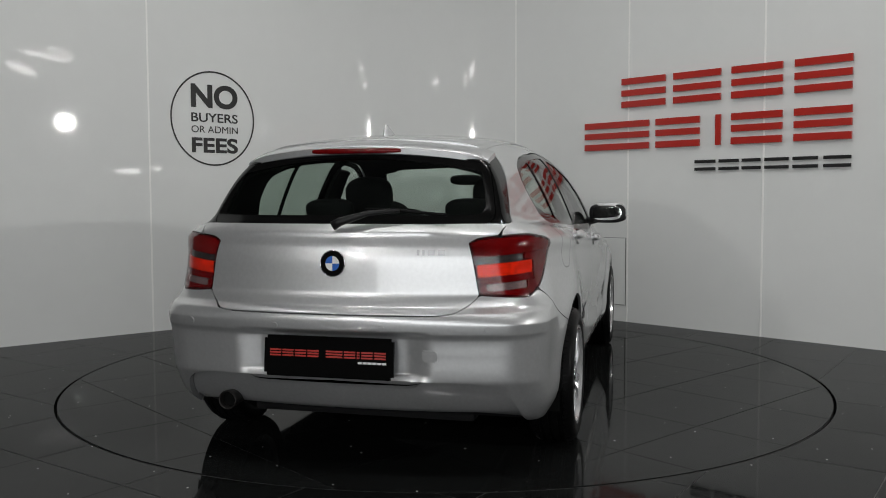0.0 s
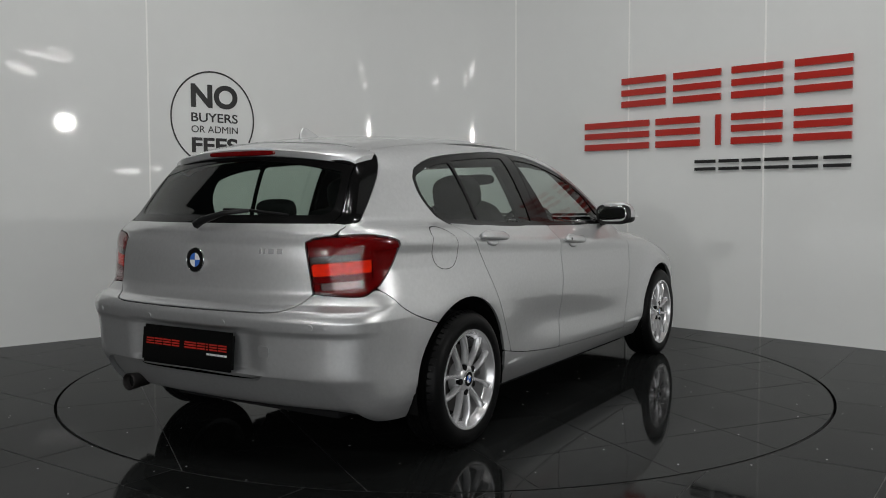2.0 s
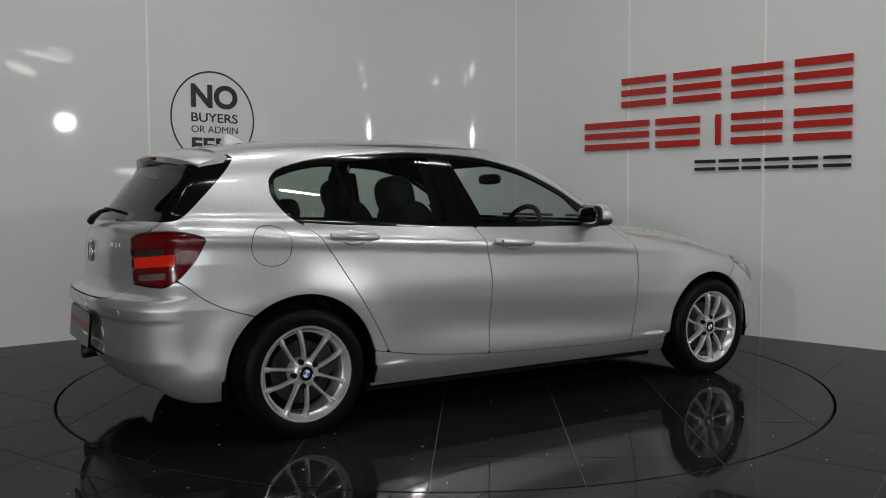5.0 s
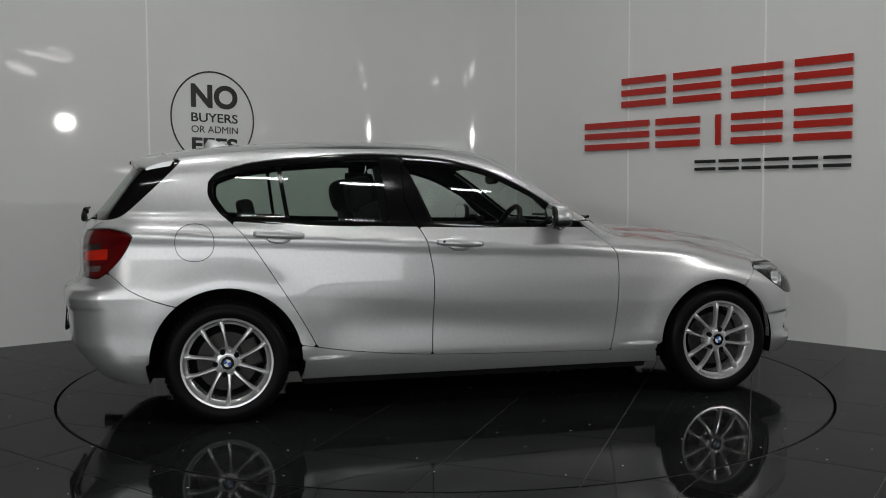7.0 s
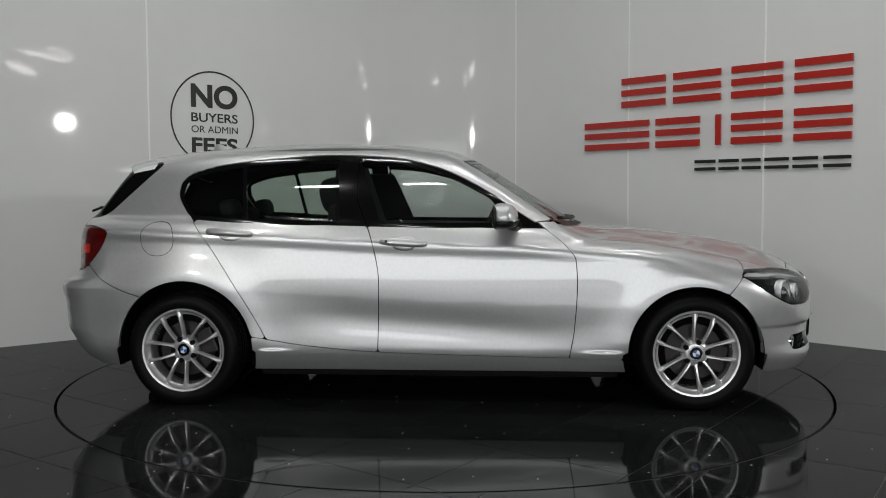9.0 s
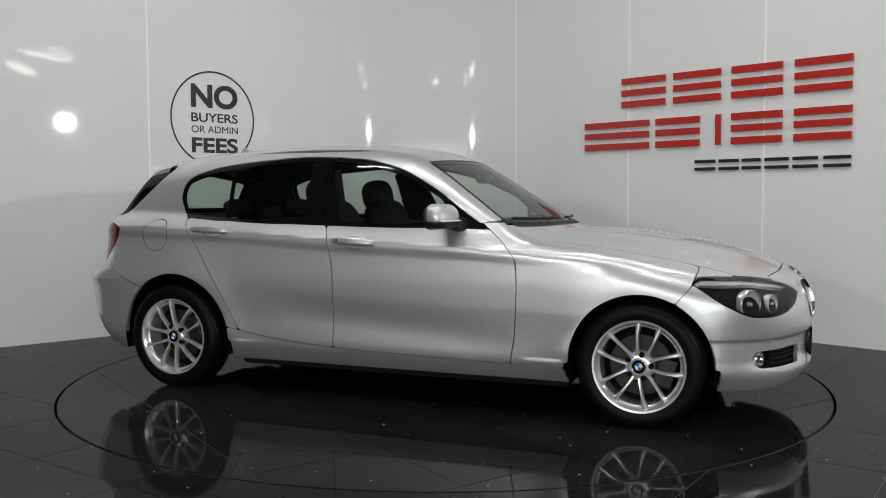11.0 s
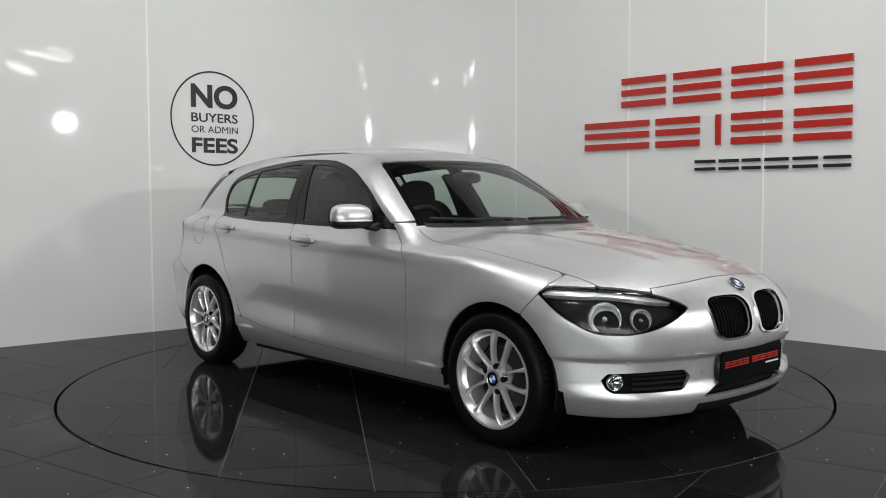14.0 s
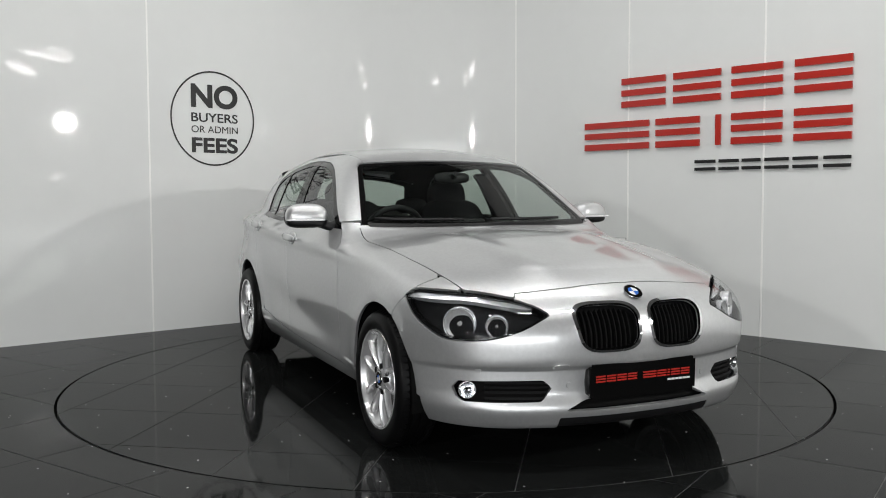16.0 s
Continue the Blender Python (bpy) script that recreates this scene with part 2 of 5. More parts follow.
def wall_details():
    for d, s in ((LEFT_DIR, -3.178), (LEFT_DIR, -4.40), (RIGHT_DIR, 2.262), (RIGHT_DIR, 3.484), (RIGHT_DIR, 4.706)):
        m = upright(CORNER + d * s, d, 0.0)
        bm = bmesh.new()
        box(bm, -0.0075, 0.0075, 0.0, WALL_TOP - 0.01, 0.0005, 0.003, 0.001)
        ob = part("trim", bm, M["seam"])
        ob.matrix_world = m
        tagged(ob, "narrow white joint strip of the wall panels", "trim", kind="structure")
    # a joint in the rounded corner
    line = wall_line()
    for a, b in zip(line[1:-2], line[2:-1]):
        if (a.x - EYE[0]) / (a.y - EYE[1]) <= 0.0819 < (b.x - EYE[0]) / (b.y - EYE[1]):
            d = (b - a).normalized()
            bm = bmesh.new()
            box(bm, -0.006, 0.006, 0.0, WALL_TOP - 0.01, 0.0005, 0.003, 0.001)
            ob = part("trim", bm, M["seam"])
            ob.matrix_world = upright((a + b) / 2, d, 0.0)
            tagged(ob, "narrow white joint strip of the wall panels", "trim", kind="structure")
    m = upright(CORNER + RIGHT_DIR * 2.02, RIGHT_DIR, 0.0)
    bm = bmesh.new()
    box(bm, -0.25, 0.222, 0.15, 0.743, 0.001, 0.006, 0.002)
    hatch = part("wall_hatch", bm, M["wall"])
    hatch.matrix_world = m
    for a, b, c, d in ((-0.256, 0.228, 0.146, 0.150), (-0.256, 0.228, 0.743, 0.747), (-0.256, -0.252, 0.150, 0.743), (0.224, 0.228, 0.150, 0.743)):
        bm = bmesh.new()
        box(bm, a, b, c, d, 0.0005, 0.004)
        part("edge", bm, M["joint"], hatch, "grey joint round the hatch")
    tagged(hatch, "flush white access hatch low on the wall", "hatch")


wall_details()


# ---- floor tiles ----
def cut_square(poly, radius, n=160):
    """A convex polygon cut to a disc."""
    for k in range(n):
        t = 2 * math.pi * (k + 0.5) / n
        c, s, r = math.cos(t), math.sin(t), radius
        out = []
        for (ax, ay), (bx, by) in zip(poly, poly[1:] + poly[:1]):
            da, db = r - ax * c - ay * s, r - bx * c - by * s
            if da >= 0:
                out.append((ax, ay))
            if (da >= 0) != (db >= 0):
                u = da / (da - db)
                out.append((ax + (bx - ax) * u, ay + (by - ay) * u))
        poly = out
        if len(poly) < 3:
            return []
    return poly


def tile(poly, parent):
    n = len(poly)
    v = [(x, y, 0.0) for x, y in poly] + [(x, y, -0.004) for x, y in poly]
    f = [tuple(range(n))] + [(i, n + i, n + (i + 1) % n, (i + 1) % n) for i in range(n)]
    return from_data("tile", v, f, M["floor"], parent)


def lay_tiles():
    S, J = 0.604, 0.0021
    a = radians(56.2)
    ux, uy = (math.cos(a), math.sin(a)), (-math.sin(a), math.cos(a))
    for i in range(-5, 5):
        for j in range(-5, 5):
            sq = []
            for p, q in ((0, 0), (1, 0), (1, 1), (0, 1)):
                u, w = (i + p) * S + 0.015 + (J if p == 0 else -J), (j + q) * S - 0.02 + (J if q == 0 else -J)
                sq.append((ux[0] * u + uy[0] * w, ux[1] * u + uy[1] * w))
            poly = cut_square(sq, RING - 0.008)
            if poly:
                tile(poly, turntable)
    # outside the ring
    a = radians(-34.6)
    ux, uy = (math.cos(a), math.sin(a)), (-math.sin(a), math.cos(a))
    off = -1.666 * uy[0] - 1.879 * uy[1]
    for i in range(-11, 11):
        for j in range(-11, 11):
            u0, w0 = i * S + 0.2, j * S + off
            cu, cw = u0 + S / 2, w0 + S / 2
            cx, cy = ux[0] * cu + uy[0] * cw, ux[1] * cu + uy[1] * cw
            r = math.hypot(cx, cy)
            if r < RING - 0.45 or r > 5.75:
                continue
            if r > RING + 0.45:
                sq = [(ux[0] * u + uy[0] * w, ux[1] * u + uy[1] * w) for u, w in ((u0 + J, w0 + J), (u0 + S - J, w0 + J), (u0 + S - J, w0 + S - J), (u0 + J, w0 + S - J))]
                tile(sq, floor)
                continue
            k = 22
            U, W = np.meshgrid(np.linspace(u0 + J, u0 + S - J, k), np.linspace(w0 + J, w0 + S - J, k), indexing="ij")
            pts = np.stack([ux[0] * U + uy[0] * W, ux[1] * U + uy[1] * W, 0 * U], -1)
            v, f = clip(pts, np.hypot(pts[..., 0], pts[..., 1]) - RING - 0.008)
            if len(v):
                from_data("tile", v, f, M["floor"], floor)


# ---- ceiling, far walls and lamps ----
def build_ceiling():
    bm = bmesh.new()
    box(bm, -9, 9, -11, 6, CEILING, CEILING + 0.1)
    return tagged(part("ceiling", bm, M["ceiling"]), "grey showroom ceiling", "ceiling", kind="structure")


build_ceiling()


def build_fill_window():
    """Unseen back wall with a glazed window, added to frame a fill lamp."""
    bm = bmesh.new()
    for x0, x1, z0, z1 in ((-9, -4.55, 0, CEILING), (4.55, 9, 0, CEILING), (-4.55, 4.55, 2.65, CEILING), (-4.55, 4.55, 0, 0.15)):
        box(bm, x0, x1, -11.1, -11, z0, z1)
    tagged(part("wall_back", bm, M["plain"]), "plain grey showroom wall with an opening added for a fill lamp", "wall", kind="structure")
    window = tagged(empty("window_1", pose(0, -11.05, 0)), "wide glazed window with slim dark frames, added round an unseen fill lamp", "window", kind="structure")
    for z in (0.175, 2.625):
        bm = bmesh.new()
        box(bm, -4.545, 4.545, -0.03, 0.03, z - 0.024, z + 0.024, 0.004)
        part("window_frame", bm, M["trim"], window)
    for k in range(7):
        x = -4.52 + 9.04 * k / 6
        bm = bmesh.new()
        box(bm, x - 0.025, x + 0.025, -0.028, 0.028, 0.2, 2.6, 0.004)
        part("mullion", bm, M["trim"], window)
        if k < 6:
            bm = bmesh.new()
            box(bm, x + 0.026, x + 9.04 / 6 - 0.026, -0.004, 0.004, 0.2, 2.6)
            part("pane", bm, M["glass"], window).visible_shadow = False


build_fill_window()
for nm, b in (("wall_left", (-9.1, -9, -11, 4)), ("wall_right", (9, 9.1, -11, 4))):
    bm = bmesh.new()
    box(bm, *b, 0, CEILING)
    tagged(part(nm, bm, M["plain"]), "plain grey showroom wall", "wall", kind="structure")
M["tube_glow"] = material("tube_glow", (1, 1, 0.98), 0.5, emit=9)
M["lamp_glow"] = material("lamp_glow", (1, 0.97, 0.92), 0.5, emit=60)


def strip_light(x, y, along_x, length, watts):
    lamp = empty("strip_light", pose(x, y, CEILING - 0.06, 0, 0, 0 if along_x else 90))
    tagged(lamp, "long white ceiling strip light", "ceiling light", group="strip lights")
    bm = bmesh.new()
    box(bm, -length / 2, length / 2, -0.06, 0.06, 0.0, 0.06, 0.008)
    part("body", bm, M["white"], lamp)
    bm = bmesh.new()
    box(bm, -length / 2 + 0.02, length / 2 - 0.02, -0.035, 0.035, -0.02, -0.001, 0.008)
    part("tube", bm, M["tube_glow"], lamp)
    area_lamp("strip_lamp", x, y, CEILING - 0.10, (x, y, 0), *((length, 0.09) if along_x else (0.09, length)), watts)


def studio_light(x, y, z, target, r, watts):
    """A round lamp head on a stand, both assumed from spots in the wall."""
    lamp = empty("studio_light", Matrix.Translation((x, y, 0)))
    tagged(lamp, "round lamp on a black stand, assumed from a bright spot in the wall", "studio light", group="studio lights")
    bm = bmesh.new()
    bmesh.ops.create_cone(bm, cap_ends=True, segments=12, radius1=0.018, radius2=0.014, depth=z - 0.1, matrix=pose(0, 0, (z - 0.1) / 2))
    part("stand", bm, M["trim"], lamp)
    bm = bmesh.new()
    bmesh.ops.create_cone(bm, cap_ends=True, segments=28, radius1=r, radius2=r * 0.5, depth=0.22)
    head = part("head", bm, M["trim"], lamp)
    head.matrix_basis = look((0, 0, z), Vector(target) - Vector((x, y, 0))) @ pose(0, 0, 0.12)
    bm = bmesh.new()
    bmesh.ops.create_circle(bm, cap_ends=True, segments=28, radius=r * 0.92, matrix=pose(0, 0, -0.15, 180, 0, 0))
    part("bulb", bm, M["lamp_glow"], head)
    d = bpy.data.lights.new("assumed_lamp_source", "AREA")
    d.shape, d.size, d.energy, d.color = "DISK", 2 * r, watts, (1, 0.995, 0.97)
    ob = new("assumed_lamp_source", d)
    ob.matrix_world = look((x, y, z), target) @ pose(0, 0, -0.04)


for x in (-2.1, -0.7, 0.7, 2.1):
    for y in (-3.4, -0.4):
        strip_light(x, y, True, 0.6, 15)
# assumed lamps, placed so that their wall reflections suit the camera's view
studio_light(5.3, -4.0, 2.5, (0, 0, 0.9), 0.11, 60)
studio_light(7.0, -2.2, 2.44, (0, 0, 0.9), 0.15, 40)
studio_light(-4.6, -9.0, 2.63, (0, 0, 0.9), 0.15, 70)
studio_light(6.2, 0.04, 2.30, (0, 0, 0.9), 0.07, 8)


def wall_strip(x, y, z, turn, length, height, roll=0):
    """A slim glowing strip, added flat on a far wall for its reflection."""
    lamp = empty("wall_light", pose(x, y, z, 0, 0, turn) @ pose(0, 0, 0, 0, roll, 0))
    tagged(lamp, "slim white glowing strip, added on a far wall for its reflection", "wall light", group="far wall lights")
    bm = bmesh.new()
    box(bm, -length / 2 - 0.03, length / 2 + 0.03, -0.01, 0.05, -height / 2 - 0.02, height / 2 + 0.02, 0.006)
    part("body", bm, M["white"], lamp)
    bm = bmesh.new()
    box(bm, -length / 2, length / 2, 0.052, 0.07, -height / 2, height / 2, 0.006)
    part("tube", bm, M["far_glow"], lamp)


M["far_glow"] = material("far_glow", (1, 0.99, 0.97), 0.5, emit=13)
# added strips, placed so that their reflections suit the camera's view
for y, z, length, height, roll in ((-6.45, 1.62, 0.45, 0.07, 0), (-4.85, 1.73, 0.55, 0.08, 0), (-4.15, 1.78, 0.14, 0.06, 0), (-6.8, 4.34, 1.1, 0.07, 14), (-6.4, 4.42, 0.6, 0.05, 22), (-2.46, 3.84, 0.5, 0.25, 0), (-2.5, 3.35, 0.3, 0.2, 0), (-7.4, 4.05, 0.7, 0.12, 20)):
    wall_strip(8.99, y, z, 90, length, height, roll)
for x, z, length, height, roll in ((-5.4, 4.6, 0.8, 0.25, 15), (-4.4, 4.3, 0.5, 0.2, 15), (-0.2, 4.1, 0.9, 0.15, 10)):
    wall_strip(x, -10.99, z, 0, length, height, roll)
# unseen fill lamp behind the camera, added to brighten the car
area_lamp("back_fill_lamp", 0, -10.99, 1.4, (0, 0, 1.4), 9, 2.4, 210, (0.97, 0.99, 1))


# ---- car body as one smooth surface: x forward, y left, z up ----
def curve(v, *pts):
    """A smooth curve through points (v, value)."""
    px, py = np.array(pts[0::2], float), np.array(pts[1::2], float)
    h = np.diff(px)
    d = np.diff(py) / h
    m = np.empty(len(px))
    m[0], m[-1] = d[0], d[-1]
    for i in range(1, len(px) - 1):
        m[i] = 0 if d[i - 1] * d[i] <= 0 else 2 * d[i - 1] * d[i] / (d[i - 1] + d[i])
    v = np.clip(v, px[0], px[-1])
    i = np.clip(np.searchsorted(px, v, side="right") - 1, 0, len(px) - 2)
    s = (v - px[i]) / h[i]
    return ((2 * s**3 - 3 * s**2 + 1) * py[i] + (s**3 - 2 * s**2 + s) * h[i] * m[i]
            + (3 * s**2 - 2 * s**3) * py[i + 1] + (s**3 - s**2) * h[i] * m[i + 1])


def smax(a, b, k):
    return np.maximum(a, b) + np.maximum(k - np.abs(a - b), 0) ** 2 / (4 * k)


def smin(a, b, k):
    return -smax(-a, -b, k)


HUB, WHEEL_Z = 1.345, 0.300


def crease(x):
    return curve(x, -1.9, 0.945, -1.1, 0.921, -0.2, 0.872, 0.7, 0.842, 1.5, 0.80)


def arch(x, z):
    """Distance outside the nearer wheel opening."""
    front = np.hypot((x - HUB) * np.where(z < WHEEL_Z, 0.93, 1), z - WHEEL_Z) - 0.345
    rear = np.hypot((x + HUB) * np.where(z < WHEEL_Z, 0.96, 1), z - WHEEL_Z) - 0.368
    return np.minimum(front, rear)


def side_y(x, z):
    t = z - crease(x)
    low = curve(z, 0.16, 0.770, 0.20, 0.794, 0.245, 0.818, 0.285, 0.833, 0.32, 0.838, 0.42, 0.840, 0.56, 0.850, 0.70, 0.858, 0.95, 0.852)
    up = curve(t, -0.30, 0.006, -0.07, -0.004, -0.012, 0.004, 0.0, 0.004, 0.012, -0.004, 0.06, -0.034, 0.12, -0.078, 0.25, -0.20)
    w = low + up
    w = w - 0.011 * np.exp(-((z - 0.43 + 0.10 * x) / 0.10) ** 2) * np.clip((0.95 - x) / 0.5, 0, 1) * np.clip((x + 0.84) / 0.35, 0, 1)
    a = arch(x, z)
    w = w + 0.016 * np.exp(-(np.maximum(a - 0.005, 0) / 0.11) ** 2) * np.clip((z - 0.15) / 0.2, 0, 1)
    w = w - 0.065 * np.clip((x - 1.25) / 0.9, 0, 2) ** 1.9 - (0.06 + 0.07 * np.clip((z - 0.62) / 0.2, 0, 1)) * np.clip((-x - 1.30) / 0.9, 0, 2) ** 1.7
    return w


def top_z(x, y):
    c = curve(x, -2.2, 1.0, -2.05, 1.022, -1.8, 1.035, 0.3, 0.99, 0.62, 0.962, 0.80, 0.944, 1.1, 0.930, 1.43, 0.893, 1.75, 0.836, 1.95, 0.784, 2.06, 0.735, 2.15, 0.65)
    drop = curve(x, -2.0, 0.04, 0.4, 0.05, 1.0, 0.07, 1.6, 0.12, 2.0, 0.16)
    c = c - drop * (y / 0.75) ** 2
    bulge = 0.012 * np.exp(-((np.abs(y) - 0.36 + 0.10 * (x - 1.2)) / 0.07) ** 2) * np.clip((x - 0.8) / 0.4, 0, 1) * np.clip((2.0 - x) / 0.3, 0, 1)
    return c + bulge


def front_x(y, z):
    c = curve(z, 0.16, 2.06, 0.22, 2.105, 0.27, 2.122, 0.34, 2.103, 0.425, 2.106, 0.445, 2.124, 0.50, 2.133, 0.58, 2.146, 0.62, 2.148, 0.66, 2.140, 0.70, 2.118, 0.74, 2.075, 0.80, 1.99)
    return c - 0.46 * np.abs(y) ** 2.4


def rear_x(y, z):
    c = curve(z, 0.18, 1.98, 0.26, 2.068, 0.36, 2.136, 0.40, 2.158, 0.50, 2.166, 0.565, 2.172, 0.587, 2.183, 0.635, 2.188, 0.66, 2.180, 0.685, 2.135, 0.74, 2.115, 0.85, 2.112, 0.91, 2.104, 0.95, 2.088, 1.0, 2.055, 1.04, 2.02)
    u = np.clip((np.abs(y) - 0.29) / 0.13, 0, 1)
    pocket = 0.035 * (1 - u * u * (3 - 2 * u)) * np.clip((z - 0.395) / 0.025, 0, 1) * np.clip((0.590 - z) / 0.022, 0, 1)
    return c - (0.22 + 0.08 * np.clip((z - 0.62) / 0.1, 0, 1)) * np.abs(y) ** 2.4 - pocket


def glass_front(x, y, z):
    return 0.531 * (x - 0.80 + 0.30 * y * y) + 0.848 * (z - 0.958)


def glass_rear(x, y, z):
    return -0.79 * (x + 2.070 - 0.33 * y * y) + 0.613 * (z - 0.985)


def roof_z(x, y):
    return curve(x, -1.95, 1.30, -1.85, 1.322, -1.71, 1.356, -1.36, 1.402, -1.0, 1.426, -0.66, 1.436, -0.31, 1.427, 0.04, 1.387, 0.21, 1.338, 0.5, 1.23) - 0.055 * (y / 0.6) ** 2


def cabin_y(x, z):
    b = curve(x, -2.1, 0.60, -1.8, 0.680, -1.3, 0.735, -0.7, 0.772, 0.1, 0.785, 0.7, 0.765, 1.0, 0.72)
    t = z - 0.97
    return b - 0.34 * t - 0.38 * np.maximum(t, 0) ** 2


def lower_f(x, y, z):
    f = smax(y - side_y(x, z), -x - rear_x(y, z), 0.15)
    f = smax(f, z - top_z(x, y), 0.06 + 0.04 * np.clip((x + 1.9) / 0.6, 0, 1))
    f = smax(f, x - front_x(y, z), 0.22)
    return smax(f, 0.165 + 0.03 * np.clip(np.abs(x) - 1.6, 0, 1) + 0.05 * np.clip((-x - 1.75) / 0.2, 0, 1) - z, 0.03)


def cabin_f(x, y, z):
    f = smax(y - cabin_y(x, z), z - roof_z(x, y), 0.13)
    f = smax(f, glass_front(x, y, z), 0.045)
    f = smax(f, glass_rear(x, y, z), 0.03)
    return np.maximum(f, 0.90 + 0.08 * np.clip((-x - 1.5) / 0.3, 0, 1) - z)


def body_f(x, y, z):
    y = np.abs(y)
    return smin(lower_f(x, y, z), cabin_f(x, y, z), 0.045)


def body_n(p):
    e, n = 0.0015, np.empty_like(p)
    for i in range(3):
        q, r = p.copy(), p.copy()
        q[:, i] += e
        r[:, i] -= e
        n[:, i] = body_f(*q.T) - body_f(*r.T)
    return n / np.maximum(np.linalg.norm(n, axis=1), 1e-9)[:, None]


def cast(o, d, reach, f=body_f, steps=70):
    """Where rays from outside first meet the surface; misses end at the least value."""
    t = np.linspace(0, reach, steps)
    best, prev = np.zeros(len(o)), f(*(o + d * 0).T)
    lo, hi, found = np.zeros(len(o)), np.full(len(o), float(reach)), np.zeros(len(o), bool)
    least = prev.copy()
    for a, b in zip(t[:-1], t[1:]):
        v = f(*(o + d * b).T)
        new_hit = ~found & (v <= 0)
        lo[new_hit], hi[new_hit] = a, b
        found |= new_hit
        m = ~found & (v < least)
        least[m], best[m] = v[m], b
    for _ in range(22):
        mid = (lo + hi) / 2
        out = f(*(o + d * mid[:, None]).T) > 0
        lo, hi = np.where(out, mid, lo), np.where(out, hi, mid)
    return o + d * np.where(found, hi, best)[:, None], found


# ---- car: panels cut from the surface ----
def clip(points, f):
    """The part of a grid of points where f > 0, as vertices and faces."""
    n, m = f.shape
    flat, ff = points.reshape(-1, 3), f.ravel()
    verts, index, faces = [], {}, []

    def corner(i):
        if i not in index:
            index[i] = len(verts)
            verts.append(flat[i])
        return index[i]

    def crossing(i, j):
        key = (i, j) if i < j else (j, i)
        if key not in index:
            t = ff[key[0]] / (ff[key[0]] - ff[key[1]])
            index[key] = len(verts)
            verts.append(flat[key[0]] + (flat[key[1]] - flat[key[0]]) * t)
        return index[key]

    pos = f > 0
    some = pos[:-1, :-1] | pos[1:, :-1] | pos[1:, 1:] | pos[:-1, 1:]
    for a, b in np.argwhere(some):
        q = (a * m + b, a * m + b + 1, (a + 1) * m + b + 1, (a + 1) * m + b)
        face = []
        for k in range(4):
            i, j = q[k], q[(k + 1) % 4]
            if ff[i] > 0:
                face.append(corner(i))
            if (ff[i] > 0) != (ff[j] > 0):
                face.append(crossing(i, j))
        if len(face) > 2:
            faces.append(face)
    return np.array(verts).reshape(-1, 3), faces


def span(a, b, step):
    return np.linspace(a, b, max(2, int(round((b - a) / step)) + 1))


def shoot(o, d, reach, shape):
    p, found = cast(o.reshape(-1, 3), d.reshape(-1, 3), reach)
    return p.reshape(*shape, 3), found.reshape(shape)


def grid_side(x0, x1, z0, z1, step=0.014):
    z, x = np.meshgrid(span(z0, z1, step), span(x0, x1, step), indexing="ij")
    o = np.stack([x, np.full_like(x, -1.1), z], -1)
    return shoot(o, np.zeros_like(o) + (0, 1, 0), 1.1, x.shape)


def grid_top(x0, x1, y0, y1, step=0.016):
    y, x = np.meshgrid(span(y0, y1, step), span(x0, x1, step), indexing="ij")
    o = np.stack([x, y, np.full_like(x, 1.6)], -1)
    return shoot(o, np.zeros_like(o) + (0, 0, -1), 1.1, x.shape)


def grid_back(y0, y1, z0, z1, step=0.013):
    z, y = np.meshgrid(span(z0, z1, step), span(y1, y0, -step) if y1 < y0 else span(y0, y1, step)[::-1], indexing="ij")
    o = np.stack([np.full_like(y, -2.4), y, z], -1)
    return shoot(o, np.zeros_like(o) + (1, 0, 0), 1.1, y.shape)


def grid_fan(end, z0, z1, a0, a1, step=0.012):
    """Rays towards a vertical axis near one end (1 front, -1 rear); angles in degrees from straight ahead."""
    z, a = np.meshgrid(span(z0, z1, step), np.radians(span(a0, a1, math.degrees(step / 0.95))), indexing="ij")
    d = np.stack([-end * np.cos(a), -end * np.sin(a), 0 * a], -1)
    o = np.stack([end * 1.1 + 0 * a, 0 * a, z], -1) - d * 1.35
    return shoot(o, d, 1.1, a.shape)


def angle(p, end):
    return np.degrees(np.arctan2(np.abs(p[..., 1]), end * p[..., 0] - 1.1))


def panel(name, grid, f, mat, parent, label="", inset=0.0, rim=0.012, mirror=False, flip=False):
    pts, found = grid
    v, faces = clip(pts, np.where(found, f, -0.01))
    if not len(v):
        return None
    n = body_n(v)
    v = v - n * inset
    if rim:
        count = {}
        for face in faces:
            for a, b in zip(face, face[1:] + face[:1]):
                count[(a, b)] = True
        edge = [(a, b) for a, b in count if (b, a) not in count]
        extra, en = [], []
        for a, b in edge:
            k = len(v) + len(extra)
            out = np.cross(v[b] - v[a], n[a])
            out = out / max(np.linalg.norm(out), 1e-9)
            extra += [v[a], v[b], v[b] - n[b] * rim, v[a] - n[a] * rim]
            en += [out] * 4
            faces.append([k + 1, k, k + 3, k + 2])
        if extra:
            v, n = np.vstack([v, extra]), np.vstack([n, en])
    if mirror:
        v, n = v * (1, -1, 1), n * (1, -1, 1)
        faces = [q[::-1] for q in faces]
    # faces look outwards
    a, b, c = (v[faces[0][k]] for k in (0, 1, 2))
    if np.dot(np.cross(b - a, c - a), n[faces[0][0]]) < 0:
        faces = [q[::-1] for q in faces]
    if flip:
        faces, n = [q[::-1] for q in faces], -n
    ob = from_data(name, v, faces, mat, parent, label, smooth=True)
    ob.data.normals_split_custom_set_from_vertices([tuple(map(float, q)) for q in n])
    return ob


def xyz(p):
    return p[..., 0], np.abs(p[..., 1]), p[..., 2]


GAP = 0.0024
ARCH = arch


